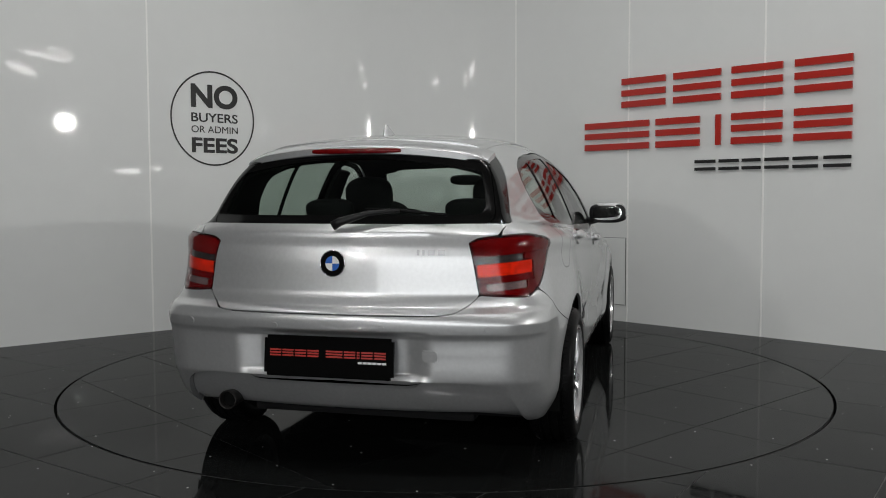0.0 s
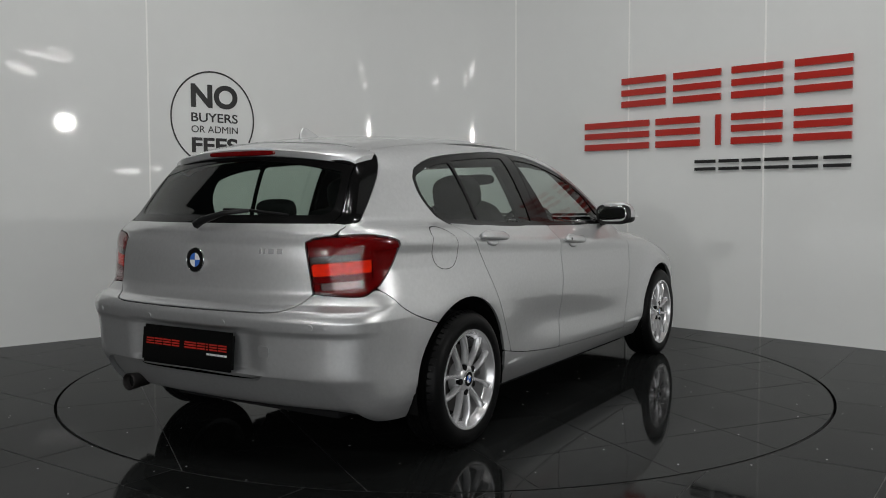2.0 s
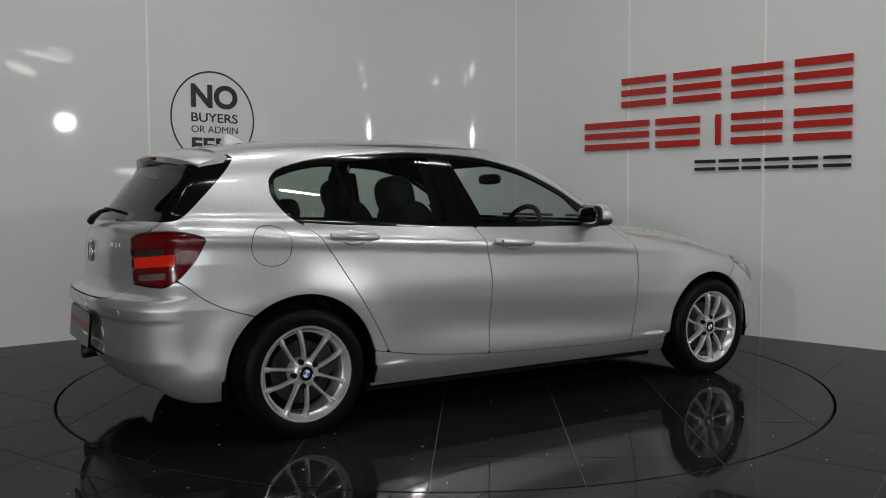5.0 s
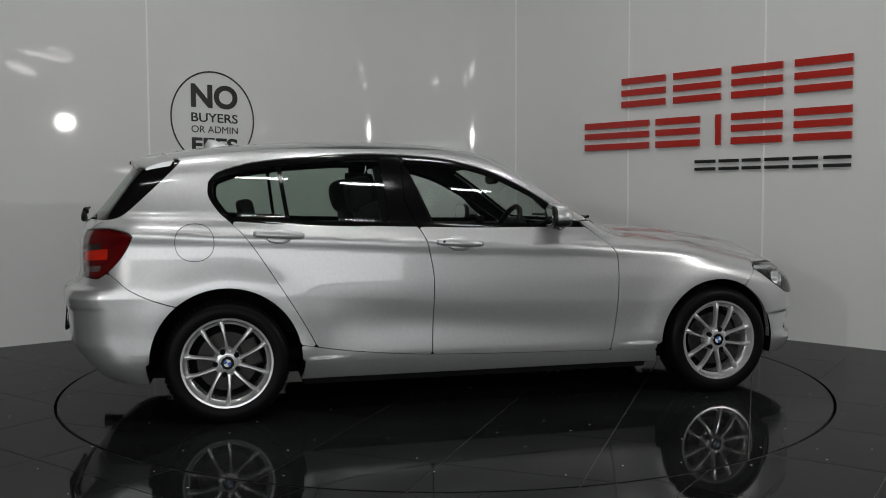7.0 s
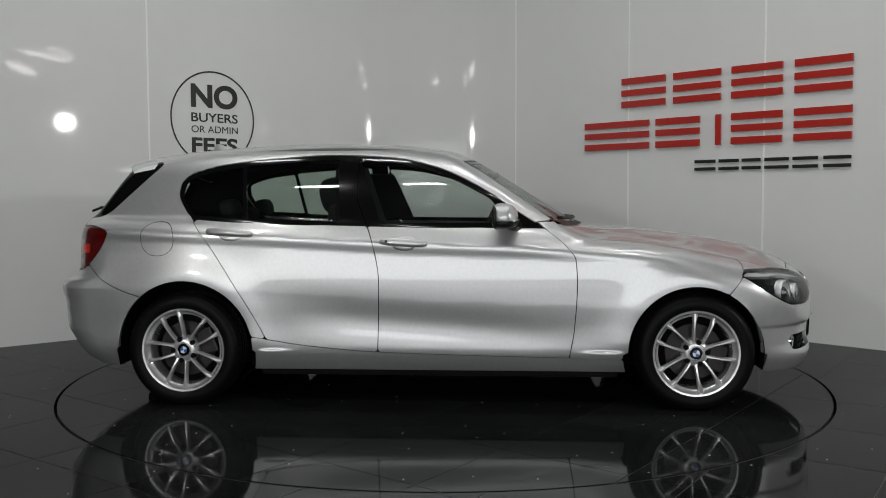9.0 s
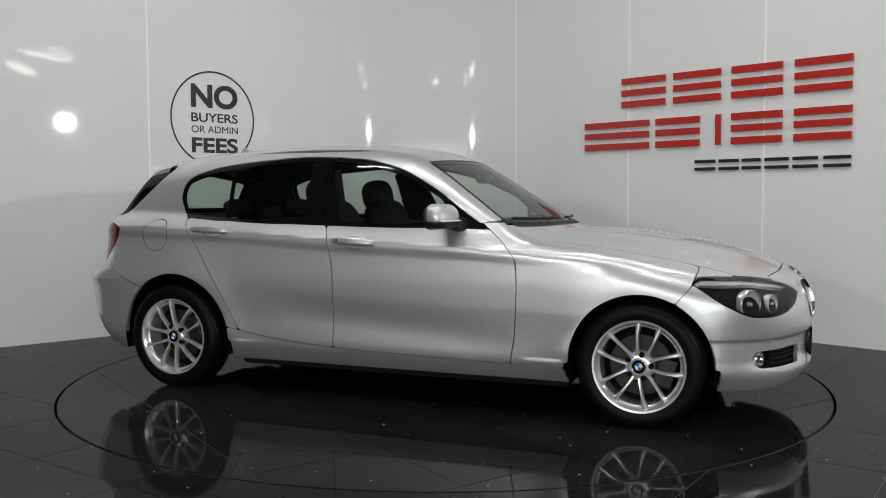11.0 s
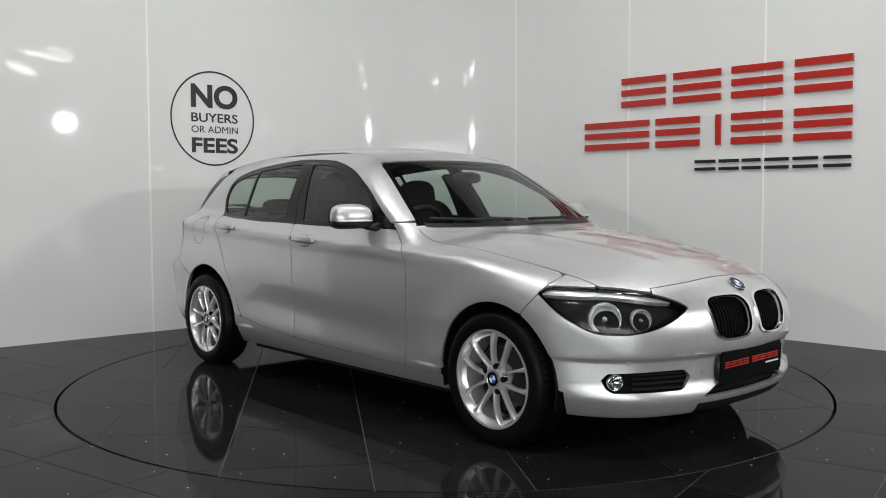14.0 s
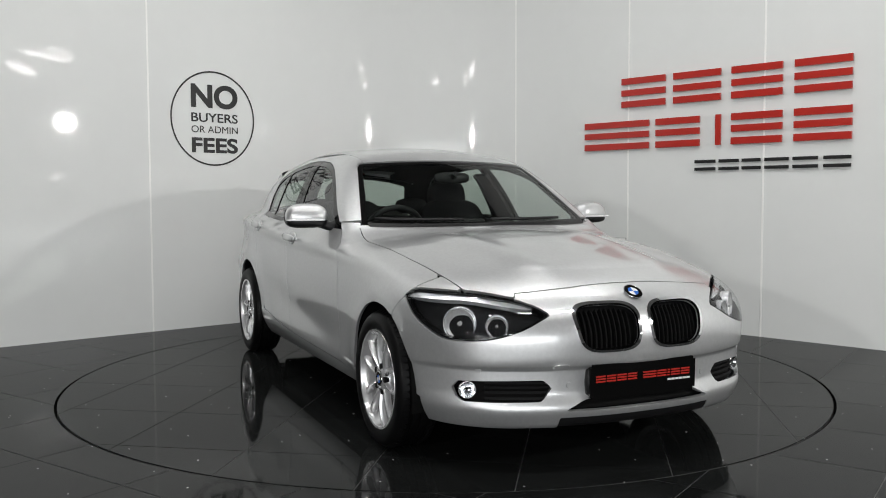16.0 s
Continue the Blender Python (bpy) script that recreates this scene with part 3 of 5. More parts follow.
def line_a(z):
    return curve(z, 0.18, 0.690, 0.27, 0.701, 0.42, 0.725, 0.66, 0.738, 0.78, 0.730, 0.84, 0.692, 0.925, 0.596, 1.0, 0.50)


def line_b(z):
    return curve(z, 0.18, -0.308, 0.29, -0.307, 0.66, -0.298, 0.87, -0.332, 0.97, -0.374, 1.10, -0.43)


def line_c(z):
    return curve(z, 0.25, -0.86, 0.366, -0.908, 0.755, -1.139, 0.932, -1.264, 0.99, -1.325, 1.05, -1.38)


def line_sill(x):
    return curve(x, -1.1, 0.40, -0.994, 0.374, -0.686, 0.322, -0.253, 0.288, 0.929, 0.260)


def line_belt(x):
    return curve(x, -1.42, 0.995, -0.86, 0.967, -0.373, 0.955, 0.05, 0.948, 0.60, 0.942)


def glass_top(x):
    return curve(x, -1.45, 1.17, -1.42, 1.20, -1.386, 1.236, -1.205, 1.290, -0.894, 1.324, -0.582, 1.342, -0.267, 1.327, -0.017, 1.275, 0.227, 1.165, 0.435, 1.029, 0.62, 0.908)


def daylight(x, z):
    """Inside the outline of the side windows."""
    back = curve(z, 0.95, -1.27, 0.99, -1.322, 1.034, -1.375, 1.141, -1.430, 1.19, -1.426, 1.24, -1.38, 1.30, -1.2)
    return np.minimum(np.minimum(z - line_belt(x), (glass_top(x) - z) * 0.85), x - back)


def bonnet_f(p):
    x, y, z = xyz(p)
    side = curve(x, 0.60, 0.70, 0.784, 0.72, 1.172, 0.709, 1.48, 0.678, 1.728, 0.650, 2.0, 0.62)
    front = curve(y, 0, 1.972, 0.25, 1.962, 0.45, 1.918, 0.50, 1.895, 0.60, 1.81, 0.68, 1.73)
    a = angle(p, 1)
    lamp = least(z - head_top(a) - 0.007, (a - 31.0) * 0.015, (57.5 - a) * 0.015, x - 1.55)
    ahead = np.maximum((front - x) * 0.9, lamp)
    return np.minimum(np.minimum(side - y, ahead), (x - (0.815 - 0.34 * y * y)) * 0.9)


def head_top(a):
    """Height of the headlight's upper edge."""
    return curve(a, 22.5, 0.63, 24, 0.652, 27, 0.676, 32.5, 0.699, 45.9, 0.722, 55.9, 0.727, 60, 0.702, 62, 0.68)


def head_f(p):
    a, z = angle(p, 1), p[..., 2]
    top = head_top(a)
    low = curve(a, 22.5, 0.65, 24, 0.635, 29.7, 0.583, 35.7, 0.552, 40, 0.544, 44.5, 0.546, 52.1, 0.60, 60, 0.70, 62, 0.72)
    return np.minimum(top - z, z - low)


def fog_f(p):
    a, z = angle(p, 1), p[..., 2]
    top = curve(a, 22.3, 0.34, 23, 0.36, 25, 0.386, 43, 0.380, 44.6, 0.352)
    low = curve(a, 22.3, 0.36, 23, 0.345, 25.4, 0.302, 41.6, 0.300, 43.5, 0.315, 44.6, 0.350)
    return np.minimum(top - z, z - low)


def kidney_f(p, grow=0.0):
    x, y, z = xyz(p)
    w, h = 0.140 + 0.12 * (z - 0.585) + grow, 0.093 + grow
    q = (np.abs((y - 0.166 - 0.06 * (z - 0.585)) / w) ** 3.6 + np.abs((z - 0.589) / h) ** 3.6) ** (1 / 3.6)
    return (1 - q) * h


def intake_f(p):
    x, y, z = xyz(p)
    return np.minimum(curve(y, 0, 0.314, 0.24, 0.309, 0.36, 0.262, 0.5, 0.2) - z, z - 0.262)


def lip_f(p):
    x, y, z = xyz(p)
    return np.minimum(0.236 - z, 0.37 - y)


def fender_line(z):
    return curve(z, 0.40, 1.62, 0.57, 1.50, 0.70, 1.585, 0.75, 1.60)


def tail_f(p):
    a, z = angle(p, -1), p[..., 2]
    top = curve(a, 28, 0.92, 29.5, 0.929, 32, 0.948, 42, 0.961, 48, 0.946, 50.3, 0.926, 52, 0.90)
    low = curve(a, 28, 0.76, 31.5, 0.728, 41, 0.718, 44.4, 0.751, 47.7, 0.829, 50.3, 0.925, 52, 0.98)
    left = curve(z, 0.70, 31.6, 0.84, 30.4, 0.95, 29.4)
    return np.minimum(np.minimum(top - z, z - low), (a - left) * 0.018)


def tailgate_f(p):
    x, y, z = xyz(p)
    low = curve(y, 0, 0.655, 0.40, 0.656, 0.48, 0.663, 0.535, 0.69, 0.575, 0.73, 0.6, 0.76)
    side = curve(z, 0.64, 0.60, 0.73, 0.578, 0.85, 0.553, 0.93, 0.56, 0.955, 0.63, 1.0, 0.660)
    wrap = np.minimum(rear_glass_side(z) + 0.010 - y, glass_rear(x, y, z) + 0.11)
    return np.minimum(z - low, np.where(z > 1.0, wrap, np.minimum(side - y, 1.0)))


def rear_glass_side(z):
    """Half width of the rear window."""
    return curve(z, 0.98, 0.618, 1.03, 0.612, 1.15, 0.585, 1.30, 0.535, 1.36, 0.51)


def rear_glass_f(p):
    x, y, z = xyz(p)
    f = smin(z - 1.002, rear_glass_side(z) - y, 0.05)
    return least(f, glass_rear(x, y, z) + 0.10, 1.305 - 0.05 * (y / 0.5) ** 2 - z)


def rear_blade_f(p):
    """The gloss black blade that carries the rear window round to the side."""
    x, y, z = xyz(p)
    reach = glass_rear(x, y, z) + 0.045 + 0.30 * np.clip(z - 1.0, 0, 1)
    return least(smin(z - 1.003, reach, 0.05), 1.298 - z, -1.5 - x)


def rear_seam(x):
    """Height of the joint between rear bumper and quarter panel."""
    return curve(x, -1.95, 0.76, -1.885, 0.737, -1.797, 0.666, -1.70, 0.618, -1.597, 0.585, -1.5, 0.56)


def diffuser_f(p):
    x, y, z = xyz(p)
    return np.minimum(curve(y, 0, 0.402, 0.54, 0.394, 0.62, 0.38, 0.68, 0.345, 0.715, 0.27, 0.73, 0.2) - z, 0.9 - y)


def screen_f(p):
    x, y, z = xyz(p)
    return np.minimum(np.minimum((0.803 - 0.34 * y * y) - x, x - (0.205 - 0.22 * y * y)), (0.543 + (x - 0.143) * 0.297 - y))


def roof_f(p):
    x, y, z = xyz(p)
    return np.minimum(np.minimum(0.505 - y, (0.198 - 0.22 * y * y) - x), x + 1.690 - 0.26 * y * y)


def least(*fs):
    r = fs[0]
    for q in fs[1:]:
        r = np.minimum(r, q)
    return r


def lathe(bm, profile, segments, axis_y=True):
    """Turn (radius, offset) pairs about the y axis."""
    rows = []
    for k in range(segments):
        t = 2 * math.pi * k / segments
        rows.append([bm.verts.new((r * math.cos(t), w, r * math.sin(t))) for r, w in profile])
    for k in range(segments):
        a, b = rows[k], rows[(k + 1) % segments]
        for j in range(len(profile) - 1):
            bm.faces.new((a[j], b[j], b[j + 1], a[j + 1]))


def blob(bm, rx, ry, rz, power=2.6, nu=32, nv=18, m=None):
    """A rounded box: a superellipsoid."""
    def sp(v, e):
        return math.copysign(abs(v) ** e, v)
    e = 2 / power
    rows = []
    for j in range(1, nv):
        v = -math.pi / 2 + math.pi * j / nv
        row = []
        for i in range(nu):
            u = 2 * math.pi * i / nu
            q = Vector((rx * sp(math.cos(v), e) * sp(math.cos(u), e), ry * sp(math.cos(v), e) * sp(math.sin(u), e), rz * sp(math.sin(v), e)))
            row.append(bm.verts.new(m @ q if m else q))
        rows.append(row)
    lo, hi = Vector((0, 0, -rz)), Vector((0, 0, rz))
    lo, hi = bm.verts.new(m @ lo if m else lo), bm.verts.new(m @ hi if m else hi)
    for a, b in zip(rows[:-1], rows[1:]):
        for i in range(nu):
            bm.faces.new((a[i], a[(i + 1) % nu], b[(i + 1) % nu], b[i]))
    for i in range(nu):
        bm.faces.new((rows[0][(i + 1) % nu], rows[0][i], lo))
        bm.faces.new((rows[-1][i], rows[-1][(i + 1) % nu], hi))


car = empty("car")
tagged(car, "silver five-door hatchback with alloy wheels on the turntable", "car")
PAINT, BLACK = M["paint"], M["black_gloss"]


def build_panels():
    g = grid_top(0.55, 2.04, -0.76, 0.76, 0.011)
    panel("bonnet", g, bonnet_f(g[0]) - GAP, PAINT, car, "silver bonnet with two soft creases")
    g = grid_top(-1.80, 0.24, -0.54, 0.54, 0.02)
    panel("roof", g, roof_f(g[0]) - 0.001, PAINT, car, "plain silver roof panel")
    panel("headliner", g, roof_f(g[0]), M["lining"], car, "dark grey roof lining", inset=0.03, rim=0, flip=True)
    g = grid_top(0.08, 0.84, -0.72, 0.72, 0.014)
    f = screen_f(g[0])
    panel("windscreen", g, f - 0.03, M["glass"], car, "clear windscreen", inset=0.004, rim=0)
    panel("windscreen_surround", g, np.minimum(f - 0.002, 0.0302 - f), BLACK, car, "black windscreen edge band", inset=0.003, rim=0.006)
    g = grid_back(-0.72, 0.72, 0.62, 1.34, 0.011)
    f, gl = tailgate_f(g[0]), rear_glass_f(g[0])
    panel("tailgate", g, least(f - GAP, 1.002 - g[0][..., 2], -tail_f(g[0]) - GAP), PAINT, car, "silver tailgate with a round emblem")
    panel("rear_window", g, gl - 0.035, M["dark_glass"], car, "tinted rear window", inset=0.004, rim=0)
    panel("rear_window_surround", g, np.minimum(gl - 0.002, 0.0352 - gl), BLACK, car, "black rear window edge band", inset=0.002, rim=0.006)
    x, y, z = xyz(g[0])
    for s in (-1, 1):
        edge = least(rear_blade_f(g[0]), -gl - 0.001, y - 0.40, np.where(g[0][..., 1] * s > 0, 1.0, -1.0))
        panel("rear_blade_edge", g, edge, BLACK, car, "gloss black edge beside the rear window", inset=0.0025, rim=0.004)
    # both ends
    g = grid_fan(1, 0.192, 0.80, -78, 78, 0.0085)
    p = g[0]
    x, y, z = xyz(p)
    a = arch(x, z)
    f = least(a, x - fender_line(z) - GAP, -bonnet_f(p) - GAP, -head_f(p) - 0.004, -fog_f(p), -kidney_f(p), -intake_f(p), -lip_f(p))
    panel("front_bumper", g, f, PAINT, car, "silver front bumper with black intakes", rim=0.02)
    panel("lower_lip", g, np.minimum(lip_f(p) - 0.001, a), M["trim"], car, "black plastic lower lip", inset=0.004, rim=0.01)
    panel("lower_intake", g, intake_f(p) + 0.004, M["gap"], car, "black lower air intake", inset=0.035, rim=0)
    for s in (-1, 1):
        g = grid_fan(1, 0.28, 0.40, min(21 * s, 46 * s), max(21 * s, 46 * s), 0.004)
        p = g[0]
        x, y, z = xyz(p)
        half = np.where(p[..., 1] * s > 0, 1.0, -1.0)
        fog = panel("fog_intake", g, np.minimum(fog_f(p) + 0.004, half), M["gap"], car, "black ribbed fog lamp intake", inset=0.04, rim=0)
        for i, zz in enumerate((0.318, 0.336, 0.354, 0.371)):
            inner = np.where(angle(p, 1) < 37.5, 1.0, -1.0)
            panel("rib", g, least(fog_f(p), half, inner, 0.004 - np.abs(z - zz)), M["lining"], fog, inset=0.020, rim=0.012)
        g = grid_fan(1, 0.47, 0.69, min(0.3 * s, 24 * s), max(0.3 * s, 24 * s), 0.0045)
        p = g[0]
        x, y, z = xyz(p)
        half = np.where(p[..., 1] * s > 0, 1.0, -1.0)
        kid = panel("kidney_grille", g, np.minimum(kidney_f(p) + 0.004, half), M["gap"], car, "black slatted grille in a chrome frame", inset=0.05, rim=0)
        panel("chrome_frame", g, least(kidney_f(p, 0.002) + 0.002, 0.0055 - kidney_f(p), half), M["chrome"], kid, "chrome grille frame", inset=-0.005, rim=0.012)
        for i in range(11):
            yy = 0.062 + i * 0.0225
            panel("slat", g, least(kidney_f(p) - 0.006, half, 0.0030 - np.abs(y - yy)), M["gap"], kid, inset=0.022, rim=0.03)
        # headlight
        g = grid_fan(1, 0.53, 0.74, min(21 * s, 63 * s), max(21 * s, 63 * s), 0.005)
        p = g[0]
        x, y, z = xyz(p)
        half = np.where(p[..., 1] * s > 0, 1.0, -1.0)
        hl = panel("headlight", g, np.minimum(head_f(p) - 0.001, half), M["head_bucket"], car, "clear headlight with two round reflectors", inset=0.115, rim=0)
        panel("lens", g, np.minimum(head_f(p) - 0.001, half), M["clear"], hl, "clear headlight cover", inset=0.001, rim=0)
        panel("rim", g, least(head_f(p) - 0.001, 0.006 - head_f(p), half), BLACK, hl, inset=0.002, rim=0.05)
        brow = np.minimum(head_f(p) - 0.006, z - curve(angle(p, 1), 22, 0.66, 30, 0.672, 45, 0.700, 58, 0.700))
        panel("brow", g, np.minimum(brow, half), M["alloy"], hl, "silver brow strip", inset=0.012, rim=0.02)
        for deg, zz, size in ((43.6, 0.632, 0.060), (34.8, 0.628, 0.040)):
            d = np.array([[-math.cos(radians(deg)), -s * math.sin(radians(deg)), 0.0]])
            q, _ = cast(np.array([[1.1, 0.0, zz]]) - d * 1.35, d, 1.1)
            n = body_n(q)[0]
            reflector(hl, Vector(q[0] - n * 0.062), math.degrees(math.atan2(n[1], n[0])) * 0.85, size)
    g = grid_fan(-1, 0.195, 0.80, -80, 80, 0.010)
    p = g[0]
    x, y, z = xyz(p)
    a = arch(x, z)
    f = least(a, rear_seam(x) - z - GAP, -tailgate_f(p) - GAP, -tail_f(p) - GAP, -x - 1.50, -diffuser_f(p) - 0.0015)
    panel("rear_bumper", g, f, PAINT, car, "silver rear bumper", rim=0.02)
    panel("rear_apron", g, least(diffuser_f(p) - 0.0015, a), PAINT, car, "grey lower rear apron", inset=0.022, rim=0.02)
    for s in (-1, 1):
        g2 = grid_fan(-1, 0.69, 0.98, 26 * s, 56 * s, 0.008) if s > 0 else grid_fan(-1, 0.69, 0.98, -56, -26, 0.008)
        p2 = g2[0]
        t, zz, aa = tail_f(p2), p2[..., 2], angle(p2, -1)
        lamp = panel("tail_light", g2, t - 0.001, M["lamp_dark"], car, "red tail light with clear reversing band", inset=0.022, rim=0)
        panel("housing", g2, np.minimum(t - 0.001, 0.008 - t), M["lamp_dark"], lamp, inset=0.001, rim=0.02)
        tilt = zz - 0.0016 * (aa - 30)
        inner = t - 0.008
        panel("upper_lens", g2, least(inner, tilt - 0.872), M["lamp_red"], lamp, "deep red upper lens", inset=0.002, rim=0.015)
        panel("grey_band", g2, least(inner, 0.870 - tilt, tilt - 0.843, 41 - aa), M["lamp_grey"], lamp, "smoky grey band", inset=0.009, rim=0.01)
        panel("light_bar", g2, least(inner, 0.841 - tilt, tilt - 0.792, 43.5 - aa), M["lamp_bright"], lamp, "bright red light bar", inset=0.007, rim=0.01)
        panel("corner_lens", g2, least(inner, 0.870 - tilt, (aa - np.where(tilt > 0.842, 41.2, 43.7)) * 0.018, tilt - 0.76), M["lamp_red"], lamp, inset=0.003, rim=0.012)
        panel("middle_lens", g2, least(inner, 0.790 - tilt, tilt - 0.766, 43.5 - aa), M["lamp_red"], lamp, inset=0.004, rim=0.012)
        panel("reversing_lens", g2, least(inner, 0.764 - tilt, tilt - 0.736, 41.5 - aa, (aa - 33) * 0.018), M["lamp_clear"], lamp, "clear reversing lens", inset=0.006, rim=0.01)
        panel("lower_lens", g2, least(inner, 0.764 - tilt, -least(0.765 - tilt, tilt - 0.735, 41.7 - aa, (aa - 32.8) * 0.018)), M["lamp_red"], lamp, inset=0.003, rim=0.012)
        cover = panel("cover", g2, t - 0.002, M["cover"], lamp, "clear glossy lamp cover", inset=-0.0005, rim=0)
    # the sides
    g = grid_side(-2.0, 1.75, 0.188, 1.37)
    p = g[0]
    x, y, z = xyz(p)
    a, dl = arch(x, z), daylight(x, z)
    door_zone = least(z - line_sill(x), np.maximum(line_belt(x) - z, dl))
    fr = least(line_a(z) - x, x - line_b(z), door_zone)
    rr = least(line_b(z) - x, x - line_c(z), door_zone, a - 0.012)
    body = least(line_belt(x) + 0.001 - z, 1.0)
    quarter = least(-fr - GAP, -rr - GAP, a, -dl, y - 0.505, -bonnet_f(p) - GAP, -screen_f(p) - 0.001, -roof_f(p), -tail_f(p) - GAP, z - line_sill(x) - 0.001 * (x > -1.0),
                    np.where(x < -1.5, least(z - rear_seam(x) - GAP, -tailgate_f(p) - GAP, np.where(z < 1.28, -rear_glass_f(p), 1.0), -rear_blade_f(p) - 0.002), 1.0))
    ahead = np.where(z < 0.98, line_a(z), 9.0)
    fender = least(x - ahead - GAP, a, z - line_sill(x) - 0.0, fender_line(z) - x - GAP, -bonnet_f(p) - GAP, -head_f(p) - GAP, -screen_f(p) - 0.001, 0.98 - z, y - 0.55)
    frame = least(quarter, np.where((x > 0.3) & (z < 0.985), (line_a(z) - x) - GAP, 1.0))
    sill = least(line_sill(x) - z - 0.002, a, x + 1.05, 1.05 - x)
    for mirror in (False, True):
        side = ("right", "left")[mirror]
        panel("side_frame", g, frame, PAINT, car, "silver side frame with rear wing", mirror=mirror)
        panel("pillar_lining", g, least(-dl - 0.004, z - 0.95, -rear_glass_f(p) + 0.03, x + 1.95, -screen_f(p) + 0.02, y - 0.40), M["lining"], car, "dark pillar lining", inset=0.028, rim=0, mirror=mirror, flip=True)
        panel("rear_blade", g, least(rear_blade_f(p), -rear_glass_f(p) - 0.001, y - 0.45), BLACK, car, "gloss black blade beside the rear window", inset=0.002, mirror=mirror)
        panel("front_wing", g, fender, PAINT, car, "silver front wing", mirror=mirror)
        panel("sill", g, sill, PAINT, car, "silver sill panel", mirror=mirror)
        fd = panel("front_door", g, least(fr - GAP, body), PAINT, car, "silver front door", mirror=mirror)
        rd = panel("rear_door", g, least(rr - GAP, body), PAINT, car, "silver rear door", mirror=mirror)
        # windows
        pillar_b0, pillar_b1 = line_bp0(z), line_bp1(z)
        panes_f = least(dl - 0.022, x - pillar_b1, 2.0 - x)
        bar = line_bar(z)
        pane_d = least(dl - 0.022, pillar_b0 - x, x - bar - 0.011)
        pane_q = least(dl - 0.026, bar - 0.011 - x)
        panel("window_pane", g, np.minimum(panes_f, least(curve(z, 0.94, 0.50, 1.03, 0.36, 1.2, 0.2) - x, 1.0)), M["glass"], fd, inset=0.007, rim=0, mirror=mirror)
        panel("window_pane", g, pane_d, M["dark_glass"], rd, inset=0.007, rim=0, mirror=mirror)
        panel("quarter_pane", g, pane_q, M["dark_glass"], rd, inset=0.007, rim=0, mirror=mirror)
        pf = np.minimum(panes_f, least(curve(z, 0.94, 0.50, 1.03, 0.36, 1.2, 0.2) - x, 1.0))
        black = least(dl - 0.001, -pf, -pane_d, -pane_q)
        panel("window_frame", g, least(black, x - line_b(z) - 0.002), M["black_gloss"], fd, "gloss black window frame", inset=0.003, rim=0.012, mirror=mirror)
        panel("window_frame", g, least(black, line_b(z) - 0.002 - x), M["black_gloss"], rd, "gloss black window frame", inset=0.003, rim=0.012, mirror=mirror)
        inner_black = panel("pillar_trim", g, least(dl - 0.03, x - pillar_b0 + 0.03, pillar_b1 + 0.03 - x), M["lining"], car, "dark centre pillar trim", inset=0.05, rim=0.02, mirror=mirror)


def reflector(parent, place, turn, r):
    """A deep faceted chrome bowl with a bulb and its cap, facing forward."""
    bm = bmesh.new()
    n, prof = 40, ((0.16, 0.014), (0.42, 0.011), (0.70, 0.004), (0.92, -0.010), (1.0, -0.018), (1.04, -0.016), (1.05, 0.02))
    rows = []
    for k in range(n):
        t = 2 * math.pi * k / n
        wave = 1 + 0.05 * ((k // 4) % 2)
        rows.append([bm.verts.new((r * q * (wave if q < 0.95 else 1) * math.cos(t), w, r * q * (wave if q < 0.95 else 1) * math.sin(t))) for q, w in prof])
    for k in range(n):
        a, b = rows[k], rows[(k + 1) % n]
        for j in range(len(prof) - 1):
            bm.faces.new((a[j], b[j], b[j + 1], a[j + 1]))
    bmesh.ops.recalc_face_normals(bm, faces=bm.faces)
    bowl = part("reflector", bm, M["bright"], parent, "round chrome headlight reflector")
    bowl.matrix_basis = Matrix.Translation(place) @ pose(0, 0, 0, 0, 0, 90 + turn)
    bm = bmesh.new()
    blob(bm, r * 0.20, 0.030, r * 0.20, 2.2, 20, 12, pose(0, 0.002, 0))
    part("bulb", bm, M["bulb_glass"], bowl, "clear glass bulb", smooth=True)
    bm = bmesh.new()
    lathe(bm, [(r * 1.06, -0.018), (r * 1.10, -0.022), (r * 1.15, -0.016), (r * 1.15, 0.01)], 40)
    bmesh.ops.recalc_face_normals(bm, faces=bm.faces)
    part("trim_ring", bm, M["alloy"], bowl, smooth=True)


def line_bp0(z):
    return curve(z, 0.95, -0.515, 1.33, -0.545)


def line_bp1(z):
    return curve(z, 0.95, -0.285, 1.33, -0.43)


def line_bar(z):
    return curve(z, 0.95, -1.025, 1.0, -1.035, 1.28, -1.075)


# the grain of these two puts the sparkle of facets into the colour
M["head_bucket"] = material("head_bucket", (0.32, 0.32, 0.325), 0.16, metal=0.6, coat=0.5, grain=0.6, grain_scale=60)
M["bright"] = material("bright_reflector", (0.90, 0.90, 0.89), 0.13, metal=0.45, grain=0.2, grain_scale=80)
M["bulb_glass"] = material("bulb_glass", (0.55, 0.55, 0.53), 0.05, metal=0.6, coat=1.0)
M["lamp_red"] = material("lamp_red", (0.12, 0.0015, 0.002), 0.15, spec=0.2, grain=0.45, grain_scale=70)
M["lamp_bright"] = material("lamp_bright", (0.80, 0.022, 0.004), 0.2, spec=0.2, grain=0.5, grain_scale=55)
M["lamp_dark"] = material("lamp_dark", (0.05, 0.002, 0.003), 0.2, spec=0.3)
M["lamp_grey"] = material("lamp_grey", (0.03, 0.02, 0.02), 0.25, coat=0.2, grain=0.3, grain_scale=60)
M["lamp_clear"] = material("lamp_clear", (0.24, 0.17, 0.17), 0.2, metal=0.4, coat=0.2, grain=0.5, grain_scale=120)
M["blue"] = material("blue_enamel", (0.03, 0.13, 0.50), 0.2, coat=1.0)
